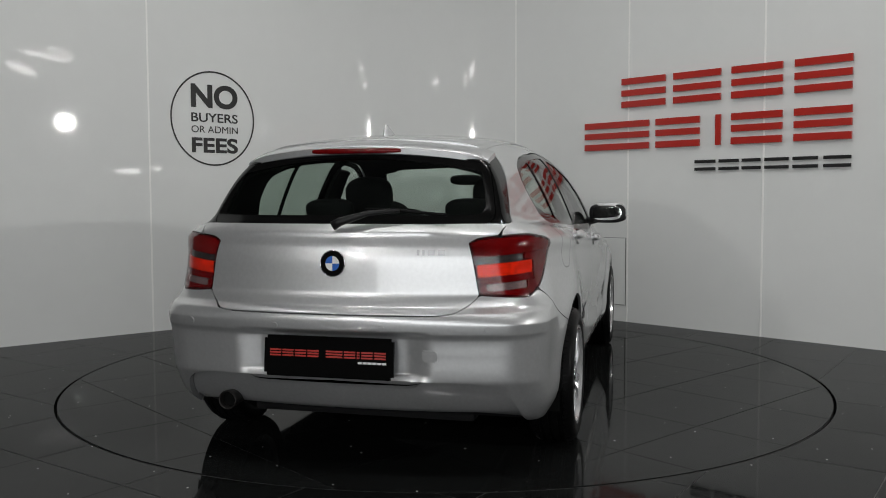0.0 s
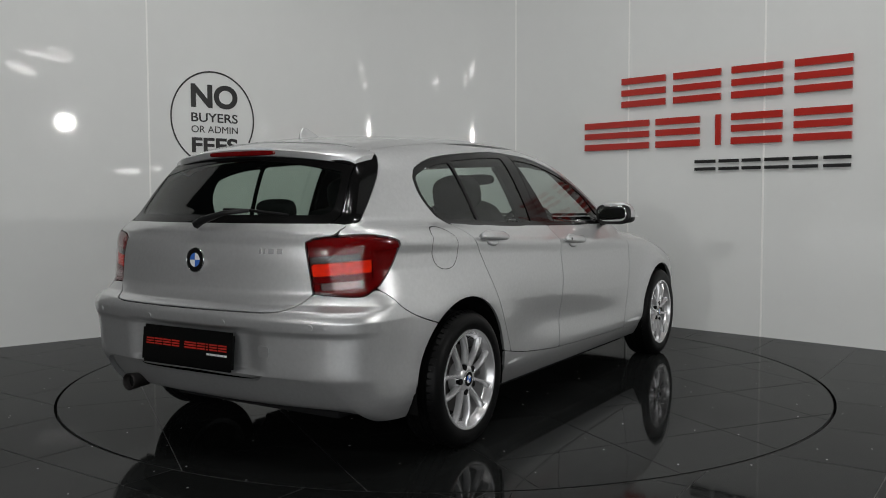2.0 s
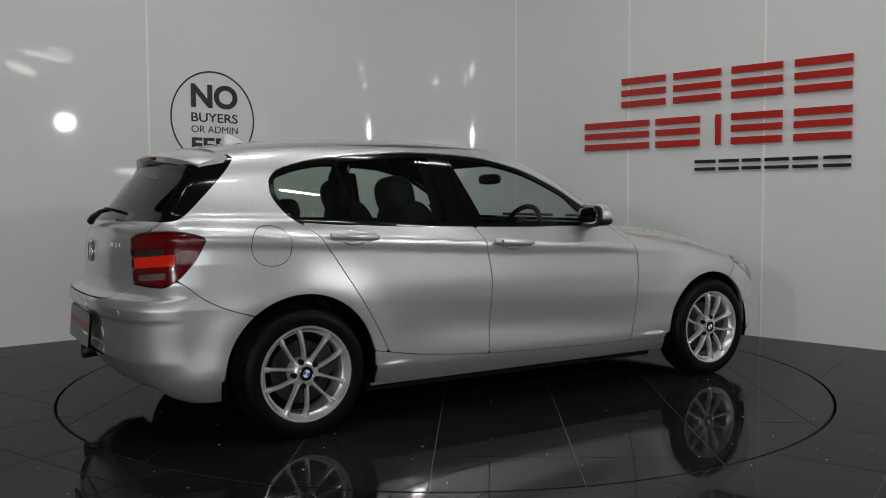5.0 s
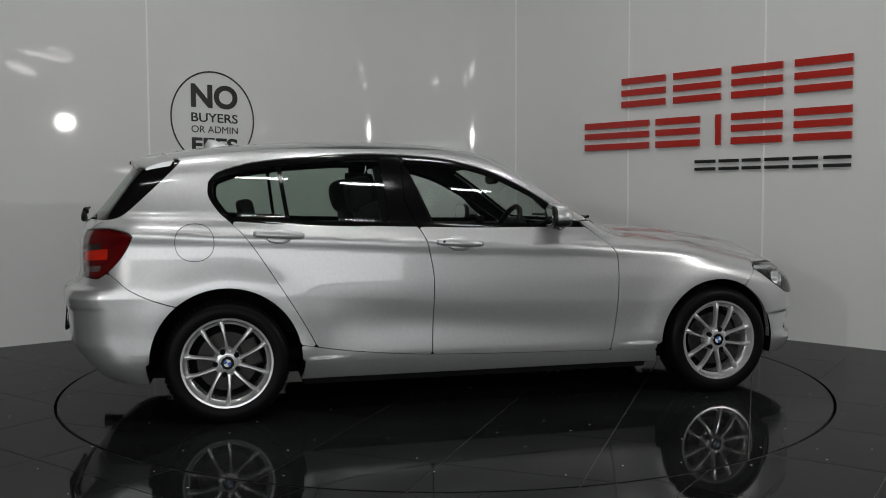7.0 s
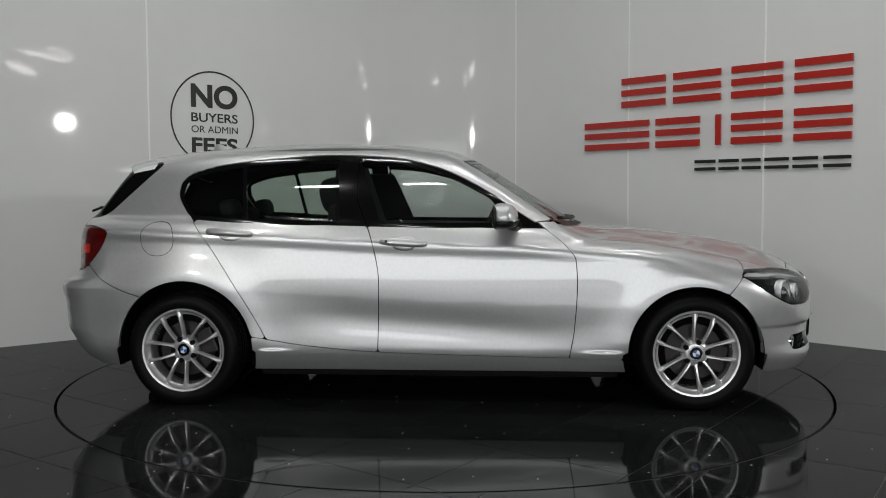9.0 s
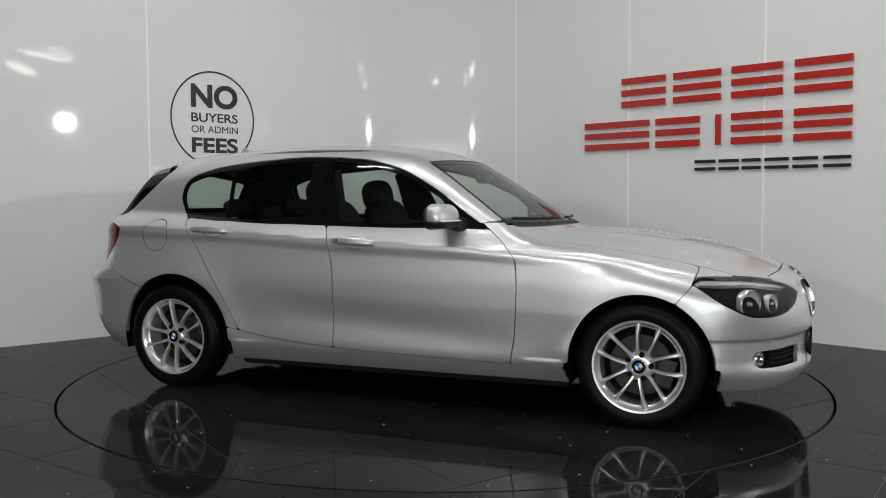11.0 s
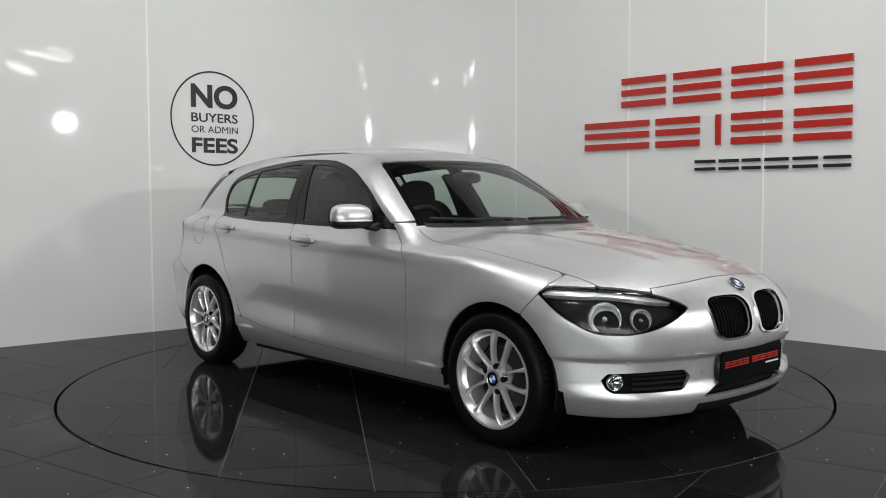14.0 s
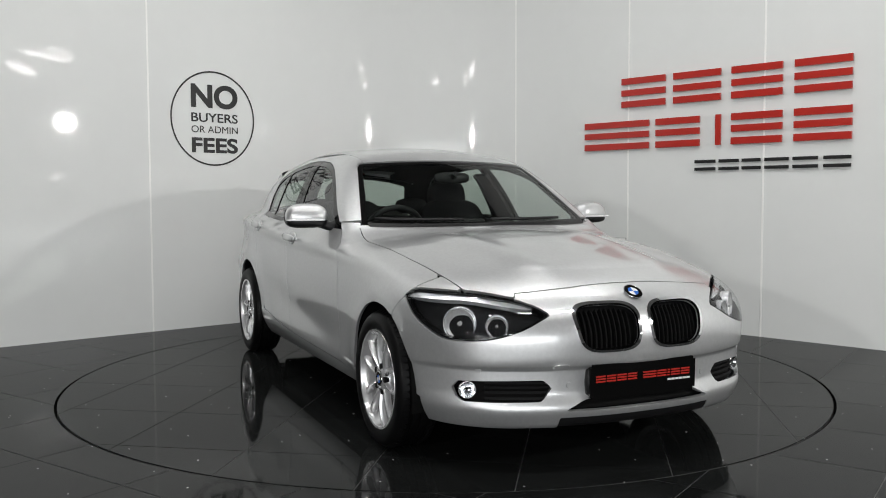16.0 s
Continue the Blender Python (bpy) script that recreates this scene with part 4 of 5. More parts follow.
M["plate"] = material("black_plate", (0.004, 0.004, 0.004), 0.08, spec=0.07)
M["plate_red"] = material("plate_red", (0.45, 0.02, 0.012), 0.35)
build_panels()


# ---- car: inner body ----
def build_inner():
    a = np.linspace(0, 2 * np.pi, 260, endpoint=False)
    zz = np.linspace(0.19, 0.93, 44)
    rows = []
    for z in zz:
        d = -np.stack([np.cos(a) * 2.6, np.sin(a) * 1.5, 0 * a], 1)
        o = -d + (0, 0, z)
        ln = np.linalg.norm(d, axis=1)[:, None]
        p, found = cast(o, d / ln, 2.2, lower_outer)
        rows.append(p)
    pts = np.array(rows)
    pts = np.concatenate([pts, pts[:, :1]], 1)
    n = body_n(pts.reshape(-1, 3)).reshape(pts.shape)
    n[..., 2] = 0
    n /= np.maximum(np.linalg.norm(n, axis=-1), 1e-6)[..., None]
    pts = pts - n * 0.06
    f = np.where(np.abs(pts[..., 1]) > 0.45, arch(pts[..., 0], pts[..., 2]) - 0.02, 1.0)
    v, faces = clip(pts, f)
    from_data("inner_shell", v, faces, M["lining"], car, "dark inner body shell", smooth=True)
    bm = bmesh.new()
    box(bm, -1.80, 1.75, -0.50, 0.50, 0.165, 0.24, 0.02)
    box(bm, -0.97, 0.97, -0.72, 0.72, 0.140, 0.235, 0.02)
    part("underbody", bm, M["lining"], car, "black underbody tray")
    # under the bonnet and luggage cover
    bm = bmesh.new()
    box(bm, 0.72, 1.75, -0.55, 0.55, 0.60, 0.70)
    part("engine_cover", bm, M["lining"], car)
    bm = bmesh.new()
    box(bm, -1.93, -1.22, -0.60, 0.60, 0.90, 0.925, 0.008)
    part("luggage_cover", bm, M["cloth"], car, "black luggage cover")
    for sx in (-1, 1):
        for sy in (-1, 1):
            bm = bmesh.new()
            r0 = 0.350 if sx > 0 else 0.373
            ring = []
            for k in range(25):
                t = math.radians(-14 + 208 * k / 24)
                ring.append((sx * HUB + r0 * math.cos(t), WHEEL_Z + r0 * math.sin(t)))
            o = [bm.verts.new((x, sy * 0.845, z)) for x, z in ring]
            i = [bm.verts.new((x, sy * 0.50, z)) for x, z in ring]
            for k in range(24):
                bm.faces.new((o[k], o[k + 1], i[k + 1], i[k]))
            bm.faces.new(i)
            part("wheel_housing", bm, M["gap"], car, "black wheel housing", smooth=False)


def lower_outer(x, y, z):
    return lower_f(x, np.abs(y), z)


build_inner()


# ---- car: wheels ----
def roundel(parent, m, r, name="emblem"):
    """Round emblem in plain black, blue and white, facing its local +z."""
    bm = bmesh.new()
    bmesh.ops.create_cone(bm, cap_ends=True, segments=40, radius1=r, radius2=r * 0.95, depth=0.006)
    em = part(name, bm, M["black_gloss"], parent, "round black emblem with blue and white quarters")
    em.matrix_basis = m
    bm = bmesh.new()
    prof = [(r * 1.02, -0.002), (r * 1.02, 0.0035), (r * 0.96, 0.0045), (r * 0.95, 0.002)]
    rows = []
    for k in range(40):
        t = 2 * math.pi * k / 40
        rows.append([bm.verts.new((q * math.cos(t), q * math.sin(t), w)) for q, w in prof])
    for k in range(40):
        for j in range(3):
            bm.faces.new((rows[k][j], rows[(k + 1) % 40][j], rows[(k + 1) % 40][j + 1], rows[k][j + 1]))
    part("ring", bm, M["chrome"], em, smooth=True)
    for q in range(4):
        bm = bmesh.new()
        c = bm.verts.new((0, 0, 0.0042))
        arc = [bm.verts.new((0.56 * r * math.cos(math.pi / 2 * (q + k / 8)), 0.56 * r * math.sin(math.pi / 2 * (q + k / 8)), 0.0042)) for k in range(9)]
        for k in range(8):
            bm.faces.new((c, arc[k], arc[k + 1]))
        part("quarter", bm, M["blue"] if q % 2 else M["white"], em)
    return em


def build_wheel(turn):
    """A wheel about the y axis, its outer face towards -y."""
    w = empty("wheel")
    w["label"] = "silver ten-spoke alloy wheel with black tyre"
    R = 0.3005
    bm = bmesh.new()
    lathe(bm, [(0.212, -0.078), (0.222, -0.092), (0.245, -0.0995), (0.270, -0.099), (0.286, -0.092), (0.296, -0.080), (R - 0.001, -0.066)] +
          [(R, -0.060), (R, -0.045), (R - 0.007, -0.043), (R - 0.007, -0.036), (R, -0.034), (R, -0.006), (R - 0.007, -0.004), (R - 0.007, 0.004), (R, 0.006), (R, 0.034), (R - 0.007, 0.036), (R - 0.007, 0.043), (R, 0.045), (R, 0.060)] +
          [(R - 0.001, 0.066), (0.296, 0.080), (0.270, 0.099), (0.245, 0.0995), (0.212, 0.078)], 96)
    bmesh.ops.recalc_face_normals(bm, faces=bm.faces)
    tyre = part("tyre", bm, M["rubber"], w, "black road tyre", smooth=True)
    tyre.data.set_sharp_from_angle(angle=radians(35))
    # shoulder blocks
    bm = bmesh.new()
    for k in range(64):
        t = 2 * math.pi * (k + 0.2) / 64
        c, s = math.cos(t), math.sin(t)
        for sgn in (-1, 1):
            m = Matrix(((c, 0, -s, 0), (0, 1, 0, 0), (s, 0, c, 0), (0, 0, 0, 1)))
            bmesh.ops.create_cube(bm, size=1, matrix=m @ Matrix.Translation((0.2975, sgn * 0.068, 0)) @ Matrix.Rotation(sgn * 0.45, 4, "Z") @ Matrix.Diagonal((0.007, 0.026, 0.021, 1)))
    tagged(part("tread", bm, M["rubber"], tyre), kind="stuff")
    bm = bmesh.new()
    lathe(bm, [(0.214, -0.074), (0.2235, -0.090), (0.2215, -0.0955), (0.212, -0.094), (0.2065, -0.084), (0.200, -0.066), (0.190, -0.060), (0.186, -0.02), (0.186, 0.07), (0.21, 0.085)], 96)
    bmesh.ops.recalc_face_normals(bm, faces=bm.faces)
    rim = part("rim", bm, M["alloy"], w, "silver alloy rim", smooth=True)
    rim.data.set_sharp_from_angle(angle=radians(40))
    # five pairs of spokes
    for k in range(5):
        for sgn in (-1, 1):
            bm = bmesh.new()
            rows = []
            for j in range(9):
                u = j / 8
                r = 0.045 + (0.212 - 0.045) * u
                spread = math.radians(sgn * (17.0 - 3.5 * u + 1.5 * math.sin(math.pi * u)))
                t = math.radians(72 * k + turn) + spread + sgn * 0.10 * (1 - u) ** 3
                half = 0.0125 - 0.0045 * math.sin(math.pi * min(u * 1.1, 1)) + 0.004 * max(0, u - 0.8) * 5
                y0 = -0.078 - 0.010 * math.sin(math.pi * u * 0.9) + 0.004 * (1 - u)
                ct, st = math.cos(t), math.sin(t)
                row = []
                for off, yy in ((-half, y0 + 0.030), (-half * 0.95, y0 + 0.008), (-half * 0.45, y0), (half * 0.45, y0), (half * 0.95, y0 + 0.008), (half, y0 + 0.030)):
                    row.append(bm.verts.new((r * ct - off * st, yy, r * st + off * ct)))
                rows.append(row)
            for a, b in zip(rows[:-1], rows[1:]):
                for i in range(6):
                    bm.faces.new((a[i], a[(i + 1) % 6], b[(i + 1) % 6], b[i]))
            bm.faces.new(rows[0])
            bm.faces.new(rows[-1][::-1])
            bmesh.ops.recalc_face_normals(bm, faces=bm.faces)
            sp = part("spoke", bm, M["alloy"], w, smooth=True)
            sp.data.set_sharp_from_angle(angle=radians(50))
    bm = bmesh.new()
    lathe(bm, [(0.0, -0.074), (0.036, -0.074), (0.040, -0.080), (0.052, -0.079), (0.064, -0.072), (0.072, -0.052), (0.074, -0.02)], 48)
    bmesh.ops.recalc_face_normals(bm, faces=bm.faces)
    hub = part("hub", bm, M["alloy"], w, "silver wheel hub", smooth=True)
    hub.data.set_sharp_from_angle(angle=radians(40))
    # near-black plugs: the shade of the bolt holes is their colour
    for k in range(5):
        t = math.radians(72 * k + turn)
        bm = bmesh.new()
        bmesh.ops.create_cone(bm, cap_ends=True, segments=20, radius1=0.0135, radius2=0.0135, depth=0.02, matrix=Matrix.Translation((0.058 * math.cos(t), -0.070, 0.058 * math.sin(t))) @ Matrix.Rotation(math.pi / 2, 4, "X"))
        part("bolt_shade", bm, M["gap"], hub, "near-black plug for a shaded wheel bolt recess")
    roundel(hub, Matrix.Translation((0, -0.080, 0)) @ Matrix.Rotation(math.pi / 2, 4, "X"), 0.033)
    bm = bmesh.new()
    lathe(bm, [(0.03, -0.018), (0.145, -0.018), (0.148, -0.016), (0.148, 0.0), (0.03, 0.0)], 48)
    bmesh.ops.recalc_face_normals(bm, faces=bm.faces)
    part("brake_disc", bm, M["dark_metal"], w, "dark steel brake disc")
    bm = bmesh.new()
    lathe(bm, [(0.01, 0.03), (0.19, 0.03)], 48)
    part("backing", bm, M["gap"], w)
    bm = bmesh.new()
    box(bm, 0.075, 0.165, -0.045, 0.03, -0.07, 0.07, 0.01)
    part("brake_caliper", bm, M["dark_metal"], w, "grey brake caliper")
    return w


def place_wheels():
    base = build_wheel(20)
    base.parent = car
    spots = ((HUB, -0.778, 0, 15), (-HUB, -0.790, 0, -20), (HUB, 0.778, 180, 40), (-HUB, 0.790, 180, 5))
    for k, (x, y, rz, spin) in enumerate(spots):
        m = pose(x, y, WHEEL_Z, 0, 0, rz) @ pose(0, 0, 0, 0, spin, 0)
        if k == 0:
            base.matrix_basis = m
        else:
            copy_thing(base, m)


place_wheels()


# ---- car: fittings ----
def on_body(x, y, z, toward):
    """The point of the outer surface met from outside along an axis, with its normal."""
    d = np.array([toward], float)
    p, _ = cast(np.array([[x, y, z]], float), d, 1.6, steps=60)
    return Vector(p[0]), Vector(body_n(p)[0])


def over_body(points, toward, lift):
    """Many such points at once, lifted off the surface."""
    o = np.array(points, float)
    p, _ = cast(o, np.zeros_like(o) + toward, 1.6, steps=60)
    return [Vector(q) for q in p + body_n(p) * lift]


def facing(place, normal, up=(0, 0, 1)):
    zax = Vector(normal).normalized()
    xax = Vector(up).cross(zax).normalized()
    yax = zax.cross(xax)
    return Matrix(((xax.x, yax.x, zax.x, place[0]), (xax.y, yax.y, zax.y, place[1]), (xax.z, yax.z, zax.z, place[2]), (0, 0, 0, 1)))


def tube(bm, pts, r, seg=8):
    pts = [Vector(p) for p in pts]
    rows = []
    for i, p in enumerate(pts):
        d = (pts[min(i + 1, len(pts) - 1)] - pts[max(i - 1, 0)]).normalized()
        a = d.cross(Vector((0.3, 0.2, 1))).normalized()
        b = d.cross(a)
        rr = r[i] if isinstance(r, (list, tuple)) else r
        rows.append([bm.verts.new(p + (a * math.cos(2 * math.pi * k / seg) + b * math.sin(2 * math.pi * k / seg)) * rr) for k in range(seg)])
    for a, b in zip(rows[:-1], rows[1:]):
        for k in range(seg):
            bm.faces.new((a[k], a[(k + 1) % seg], b[(k + 1) % seg], b[k]))
    bm.faces.new(rows[0][::-1])
    bm.faces.new(rows[-1])
    bmesh.ops.recalc_face_normals(bm, faces=bm.faces)


def build_mirrors():
    for s in (-1, 1):
        hold = empty("wing_mirror")
        hold.parent = car
        hold["label"] = "silver and black wing mirror"
        hold.matrix_basis = pose(0.355, s * 0.908, 1.0, 0, 0, s * 8)
        bm = bmesh.new()
        blob(bm, 0.074, 0.116, 0.064, 3.0)
        for v in bm.verts:
            v.co.x = v.co.x * (1.0 if v.co.x > 0 else 0.55)
            if v.co.z > 0:
                v.co.x -= 0.012 * v.co.z / 0.06
                v.co.y *= 1 - 0.10 * v.co.z / 0.06
        bmesh.ops.bisect_plane(bm, geom=bm.verts[:] + bm.edges[:] + bm.faces[:], plane_co=(0, 0, -0.026), plane_no=(0, 0, 1), clear_inner=True)
        bmesh.ops.translate(bm, verts=bm.verts, vec=(0, 0, 0.012))
        part("shell", bm, PAINT, hold, "silver mirror shell", smooth=True)
        bm = bmesh.new()
        blob(bm, 0.071, 0.113, 0.034, 3.0)
        for v in bm.verts:
            v.co.x = v.co.x * (1.0 if v.co.x > 0 else 0.6)
        bmesh.ops.translate(bm, verts=bm.verts, vec=(0, 0, -0.02))
        part("base", bm, M["trim"], hold, "black mirror underside", smooth=True)
        bm = bmesh.new()
        blob(bm, 0.011, 0.106, 0.005, 3.5, 24, 8, pose(0.066, s * 0.01, -0.012))
        part("indicator", bm, M["white"], hold, "clear side indicator strip", smooth=True)
        bm = bmesh.new()
        blob(bm, 0.016, 0.1165, 0.062, 3.2, 32, 14, pose(-0.030, 0, 0.004))
        part("mirror_frame", bm, M["trim"], hold, smooth=True)
        bm = bmesh.new()
        blob(bm, 0.003, 0.094, 0.046, 3.4, 28, 12, pose(-0.045, 0, 0.006))
        part("mirror_glass", bm, M["chrome"], hold, "mirror glass", smooth=True)
        bm = bmesh.new()
        tube(bm, [(0.0, -s * 0.06, -0.035), (0.03, -s * 0.10, -0.045), (0.06, -s * 0.155, -0.05)], [0.018, 0.021, 0.03], 12)
        part("arm", bm, M["trim"], hold, "black mirror arm", smooth=True)


def build_handles():
    for s in (-1, 1):
        for x, z, lock in ((-1.088, 0.919, False), (-0.165, 0.869, s < 0)):
            p, n = on_body(x, s * 1.1, z, (0, -s, 0))
            m = facing(p, n)
            tilt = Matrix.Rotation(radians(3.0 * s), 4, "Z")
            bm = bmesh.new()
            blob(bm, 0.066, 0.040, 0.012, 2.2, 32, 12)
            dish = part("handle_dish", bm, PAINT, car, "rounded silver handle recess", smooth=True)
            dish.matrix_basis = m @ tilt @ pose(0, 0, -0.004)
            bm = bmesh.new()
            rows = []
            for k in range(15):
                u = -1 + 2 * k / 14
                w = 0.0225 * (1 - 0.35 * abs(u) ** 3) * (1.0 if abs(u) < 0.99 else 0.7)
                lift = 0.034 - 0.016 * u * u
                d = 0.009
                rows.append([bm.verts.new((0.124 * u, w * c, lift + d * q)) for c, q in ((-1, -0.6), (-0.9, 0.4), (-0.4, 1), (0.4, 1), (0.9, 0.4), (1, -0.6), (0.5, -1), (-0.5, -1))])
            for a, b in zip(rows[:-1], rows[1:]):
                for k in range(8):
                    bm.faces.new((a[k], b[k], b[(k + 1) % 8], a[(k + 1) % 8]))
            bm.faces.new(rows[0])
            bm.faces.new(rows[-1][::-1])
            for u in (-1, 1):
                box(bm, 0.104 * u - 0.010, 0.104 * u + 0.010, -0.009, 0.009, -0.006, 0.022, 0.003)
            bmesh.ops.recalc_face_normals(bm, faces=bm.faces)
            h = part("door_handle", bm, PAINT, car, "silver pull handle", smooth=True)
            h.matrix_basis = m @ tilt
            if lock:
                bm = bmesh.new()
                bmesh.ops.create_cone(bm, cap_ends=True, segments=16, radius1=0.008, radius2=0.007, depth=0.004, matrix=pose(-0.088, 0, 0.034))
                part("lock", bm, M["dark_metal"], h)


def build_roof_fittings():
    # spoiler over the rear window
    v, faces, w = [], [], 33
    for j in range(w):
        y = -0.548 + 1.096 * j / (w - 1)
        e = max(0.0, (abs(y) - 0.42) / 0.128)
        xt = -1.852 + 0.30 * y * y + 0.03 * e ** 2
        dz = -0.014 * e ** 2
        z0 = float(roof_z(np.array(-1.70), np.array(y))) + dz
        z1 = float(roof_z(np.array(-1.84), np.array(y))) + dz
        xa = -1.672 + 0.26 * y * y
        prof = [(xa, z0 + 0.002), ((xa + xt) / 2, (z0 + z1) / 2 + 0.006), (xt + 0.012, z1 + 0.002), (xt, z1 - 0.006), (xt + 0.004, z1 - 0.032), (xt + 0.035, z1 - 0.042), (xa - 0.06, z1 - 0.05)]
        v += [(x, y, z) for x, z in prof]
    n = 7
    for j in range(w - 1):
        for k in range(n - 1):
            faces.append((j * n + k, j * n + k + 1, (j + 1) * n + k + 1, (j + 1) * n + k))
    faces += [tuple(range(n)), tuple((w - 1) * n + k for k in range(n))[::-1]]
    sp = from_data("roof_spoiler", v, faces, PAINT, car, "silver roof spoiler", smooth=True)
    sp.data.set_sharp_from_angle(angle=radians(50))
    bm = bmesh.new()
    blob(bm, 0.012, 0.200, 0.0105, 5, 40, 10, pose(-1.847, 0, 1.301))
    for q in bm.verts:
        q.co.x += 0.30 * q.co.y ** 2
    part("brake_light", bm, M["lamp_red"], sp, "narrow red high brake light", smooth=True)
    # aerial fin
    bm = bmesh.new()
    rows = []
    for k in range(9):
        u = k / 8
        zz = 0.060 * u
        ln = 0.075 * (1 - u ** 1.4) + 0.014
        cx = -1.365 - 0.055 * u
        wd = 0.026 * (1 - u) ** 1.2 + 0.004
        rows.append([bm.verts.new((cx + ln * math.cos(t), wd * math.sin(t), 1.384 + zz)) for t in (2 * math.pi * i / 20 for i in range(20))])
    for a, b in zip(rows[:-1], rows[1:]):
        for i in range(20):
            bm.faces.new((a[i], a[(i + 1) % 20], b[(i + 1) % 20], b[i]))
    bm.faces.new(rows[-1])
    part("aerial", bm, PAINT, car, "silver roof aerial fin", smooth=True)
    # rear wiper
    bm = bmesh.new()
    tube(bm, [(-2.112, 0.0, 0.995), (-2.108, -0.03, 1.012), (-2.088, -0.14, 1.045), (-2.066, -0.26, 1.055)], [0.019, 0.017, 0.011, 0.008], 10)
    wiper = part("rear_wiper", bm, M["trim"], car, "black rear wiper arm and blade", smooth=True)
    bm = bmesh.new()
    tube(bm, [(-2.066, -0.12, 1.058), (-2.058, -0.26, 1.055), (-2.030, -0.44, 1.036)], 0.007, 8)
    part("blade", bm, M["rubber"], wiper, smooth=True)
    for s, x0 in ((-1, 0.0), (1, 0.0)):
        ys = [s * (0.08 + 0.46 * k / 6) - 0.08 for k in range(7)]
        pts = over_body([(0.775 - 0.34 * y * y, y, 1.5) for y in ys], (0, 0, -1), 0.016)
        bm = bmesh.new()
        tube(bm, pts, 0.0085, 8)
        w2 = part("front_wiper", bm, M["trim"], car, "black front wiper", smooth=True)
    ys = [-0.66 + 1.32 * k / 24 for k in range(25)]
    v = over_body([(x - 0.34 * y * y, y, 1.5) for y in ys for x in (0.792, 0.826)], (0, 0, -1), 0.003)
    from_data("cowl", v, [(2 * k, 2 * k + 1, 2 * k + 3, 2 * k + 2) for k in range(24)], M["trim"], car, "black scuttle strip", smooth=True)


def name_bars(parent, m, width, mats=("plate_red", "white")):
    """Plain bars in place of a dealer's name on a plate."""
    xs = []
    x = -width / 2
    for w in (0.042, 0.042, 0.042, 0.042, -0.022, 0.062, 0.042, 0.010, 0.042, 0.042):
        if w < 0:
            x += -w
            continue
        xs.append((x, w))
        x += w + 0.006
    scale = width / (x + width / 2)
    for x, w in xs:
        for dz in (-0.0105, 0.0, 0.0105):
            bm = bmesh.new()
            box(bm, (x + width / 2) * scale - width / 2, (x + w + width / 2) * scale - width / 2, dz - 0.0030, dz + 0.0030, 0.0, 0.0015)
            b = part("bar", bm, M[mats[0]], parent)
            b.matrix_basis = m
    for k in range(6):
        bm = bmesh.new()
        x = width / 2 - 0.118 + k * 0.0195
        for dz in (0.0,):
            box(bm, x, x + 0.0165, -0.029 - 0.004, -0.029 + 0.004, 0.0, 0.0015)
        b = part("bar", bm, M[mats[1]], parent)
        b.matrix_basis = m


def rounded_plate(w, h, d, r):
    bm = bmesh.new()
    box(bm, -w / 2, w / 2, -h / 2, h / 2, 0, d)
    vert = [e for e in bm.edges if abs(e.verts[0].co.z - e.verts[1].co.z) > d * 0.9]
    bmesh.ops.bevel(bm, geom=vert, offset=r, segments=4, affect="EDGES")
    return bm


def build_plates():
    p = part("rear_plate", rounded_plate(0.535, 0.160, 0.012, 0.012), M["plate"], car, "black show plate with red and white bars")
    p.matrix_basis = facing((-2.166, 0, 0.487), (-1, 0, 0.09))
    name_bars(p, pose(0, 0.012, 0.0125), 0.485)
    p = part("front_plate", rounded_plate(0.520, 0.142, 0.012, 0.012), M["plate"], car, "black show plate with red and white bars")
    p.matrix_basis = facing((2.105, 0, 0.374), (1, 0, -0.03))
    name_bars(p, pose(0, 0.012, 0.0125), 0.47)
    bm = bmesh.new()
    blob(bm, 0.02, 0.27, 0.07, 6, 24, 10)
    hold = part("plate_holder", bm, M["trim"], car, "black plate backing", smooth=True)
    hold.matrix_basis = pose(2.094, 0, 0.374)
    # emblems
    q, n = on_body(-2.6, 0.0, 0.848, (1, 0, 0))
    roundel(car, facing(q + n * 0.004, n), 0.052)
    q, n = on_body(2.6, 0.0, 0.712, (-1, 0, 0))
    roundel(car, facing(q + n * 0.004, n), 0.041)
    # model badge as plain chrome bars
    for k, (dy, w) in enumerate(((0.0, 0.010), (0.020, 0.010), (0.042, 0.026), (0.080, 0.026))):
        q, n = on_body(-2.6, -0.335 - dy - w / 2, 0.893, (1, 0, 0))
        bm = bmesh.new()
        box(bm, -w / 2, w / 2, -0.011, 0.011, 0, 0.002, 0.0008)
        b = part("badge_bar", bm, M["alloy"], car, "small silver badge bar")
        b.matrix_basis = facing(q, n)


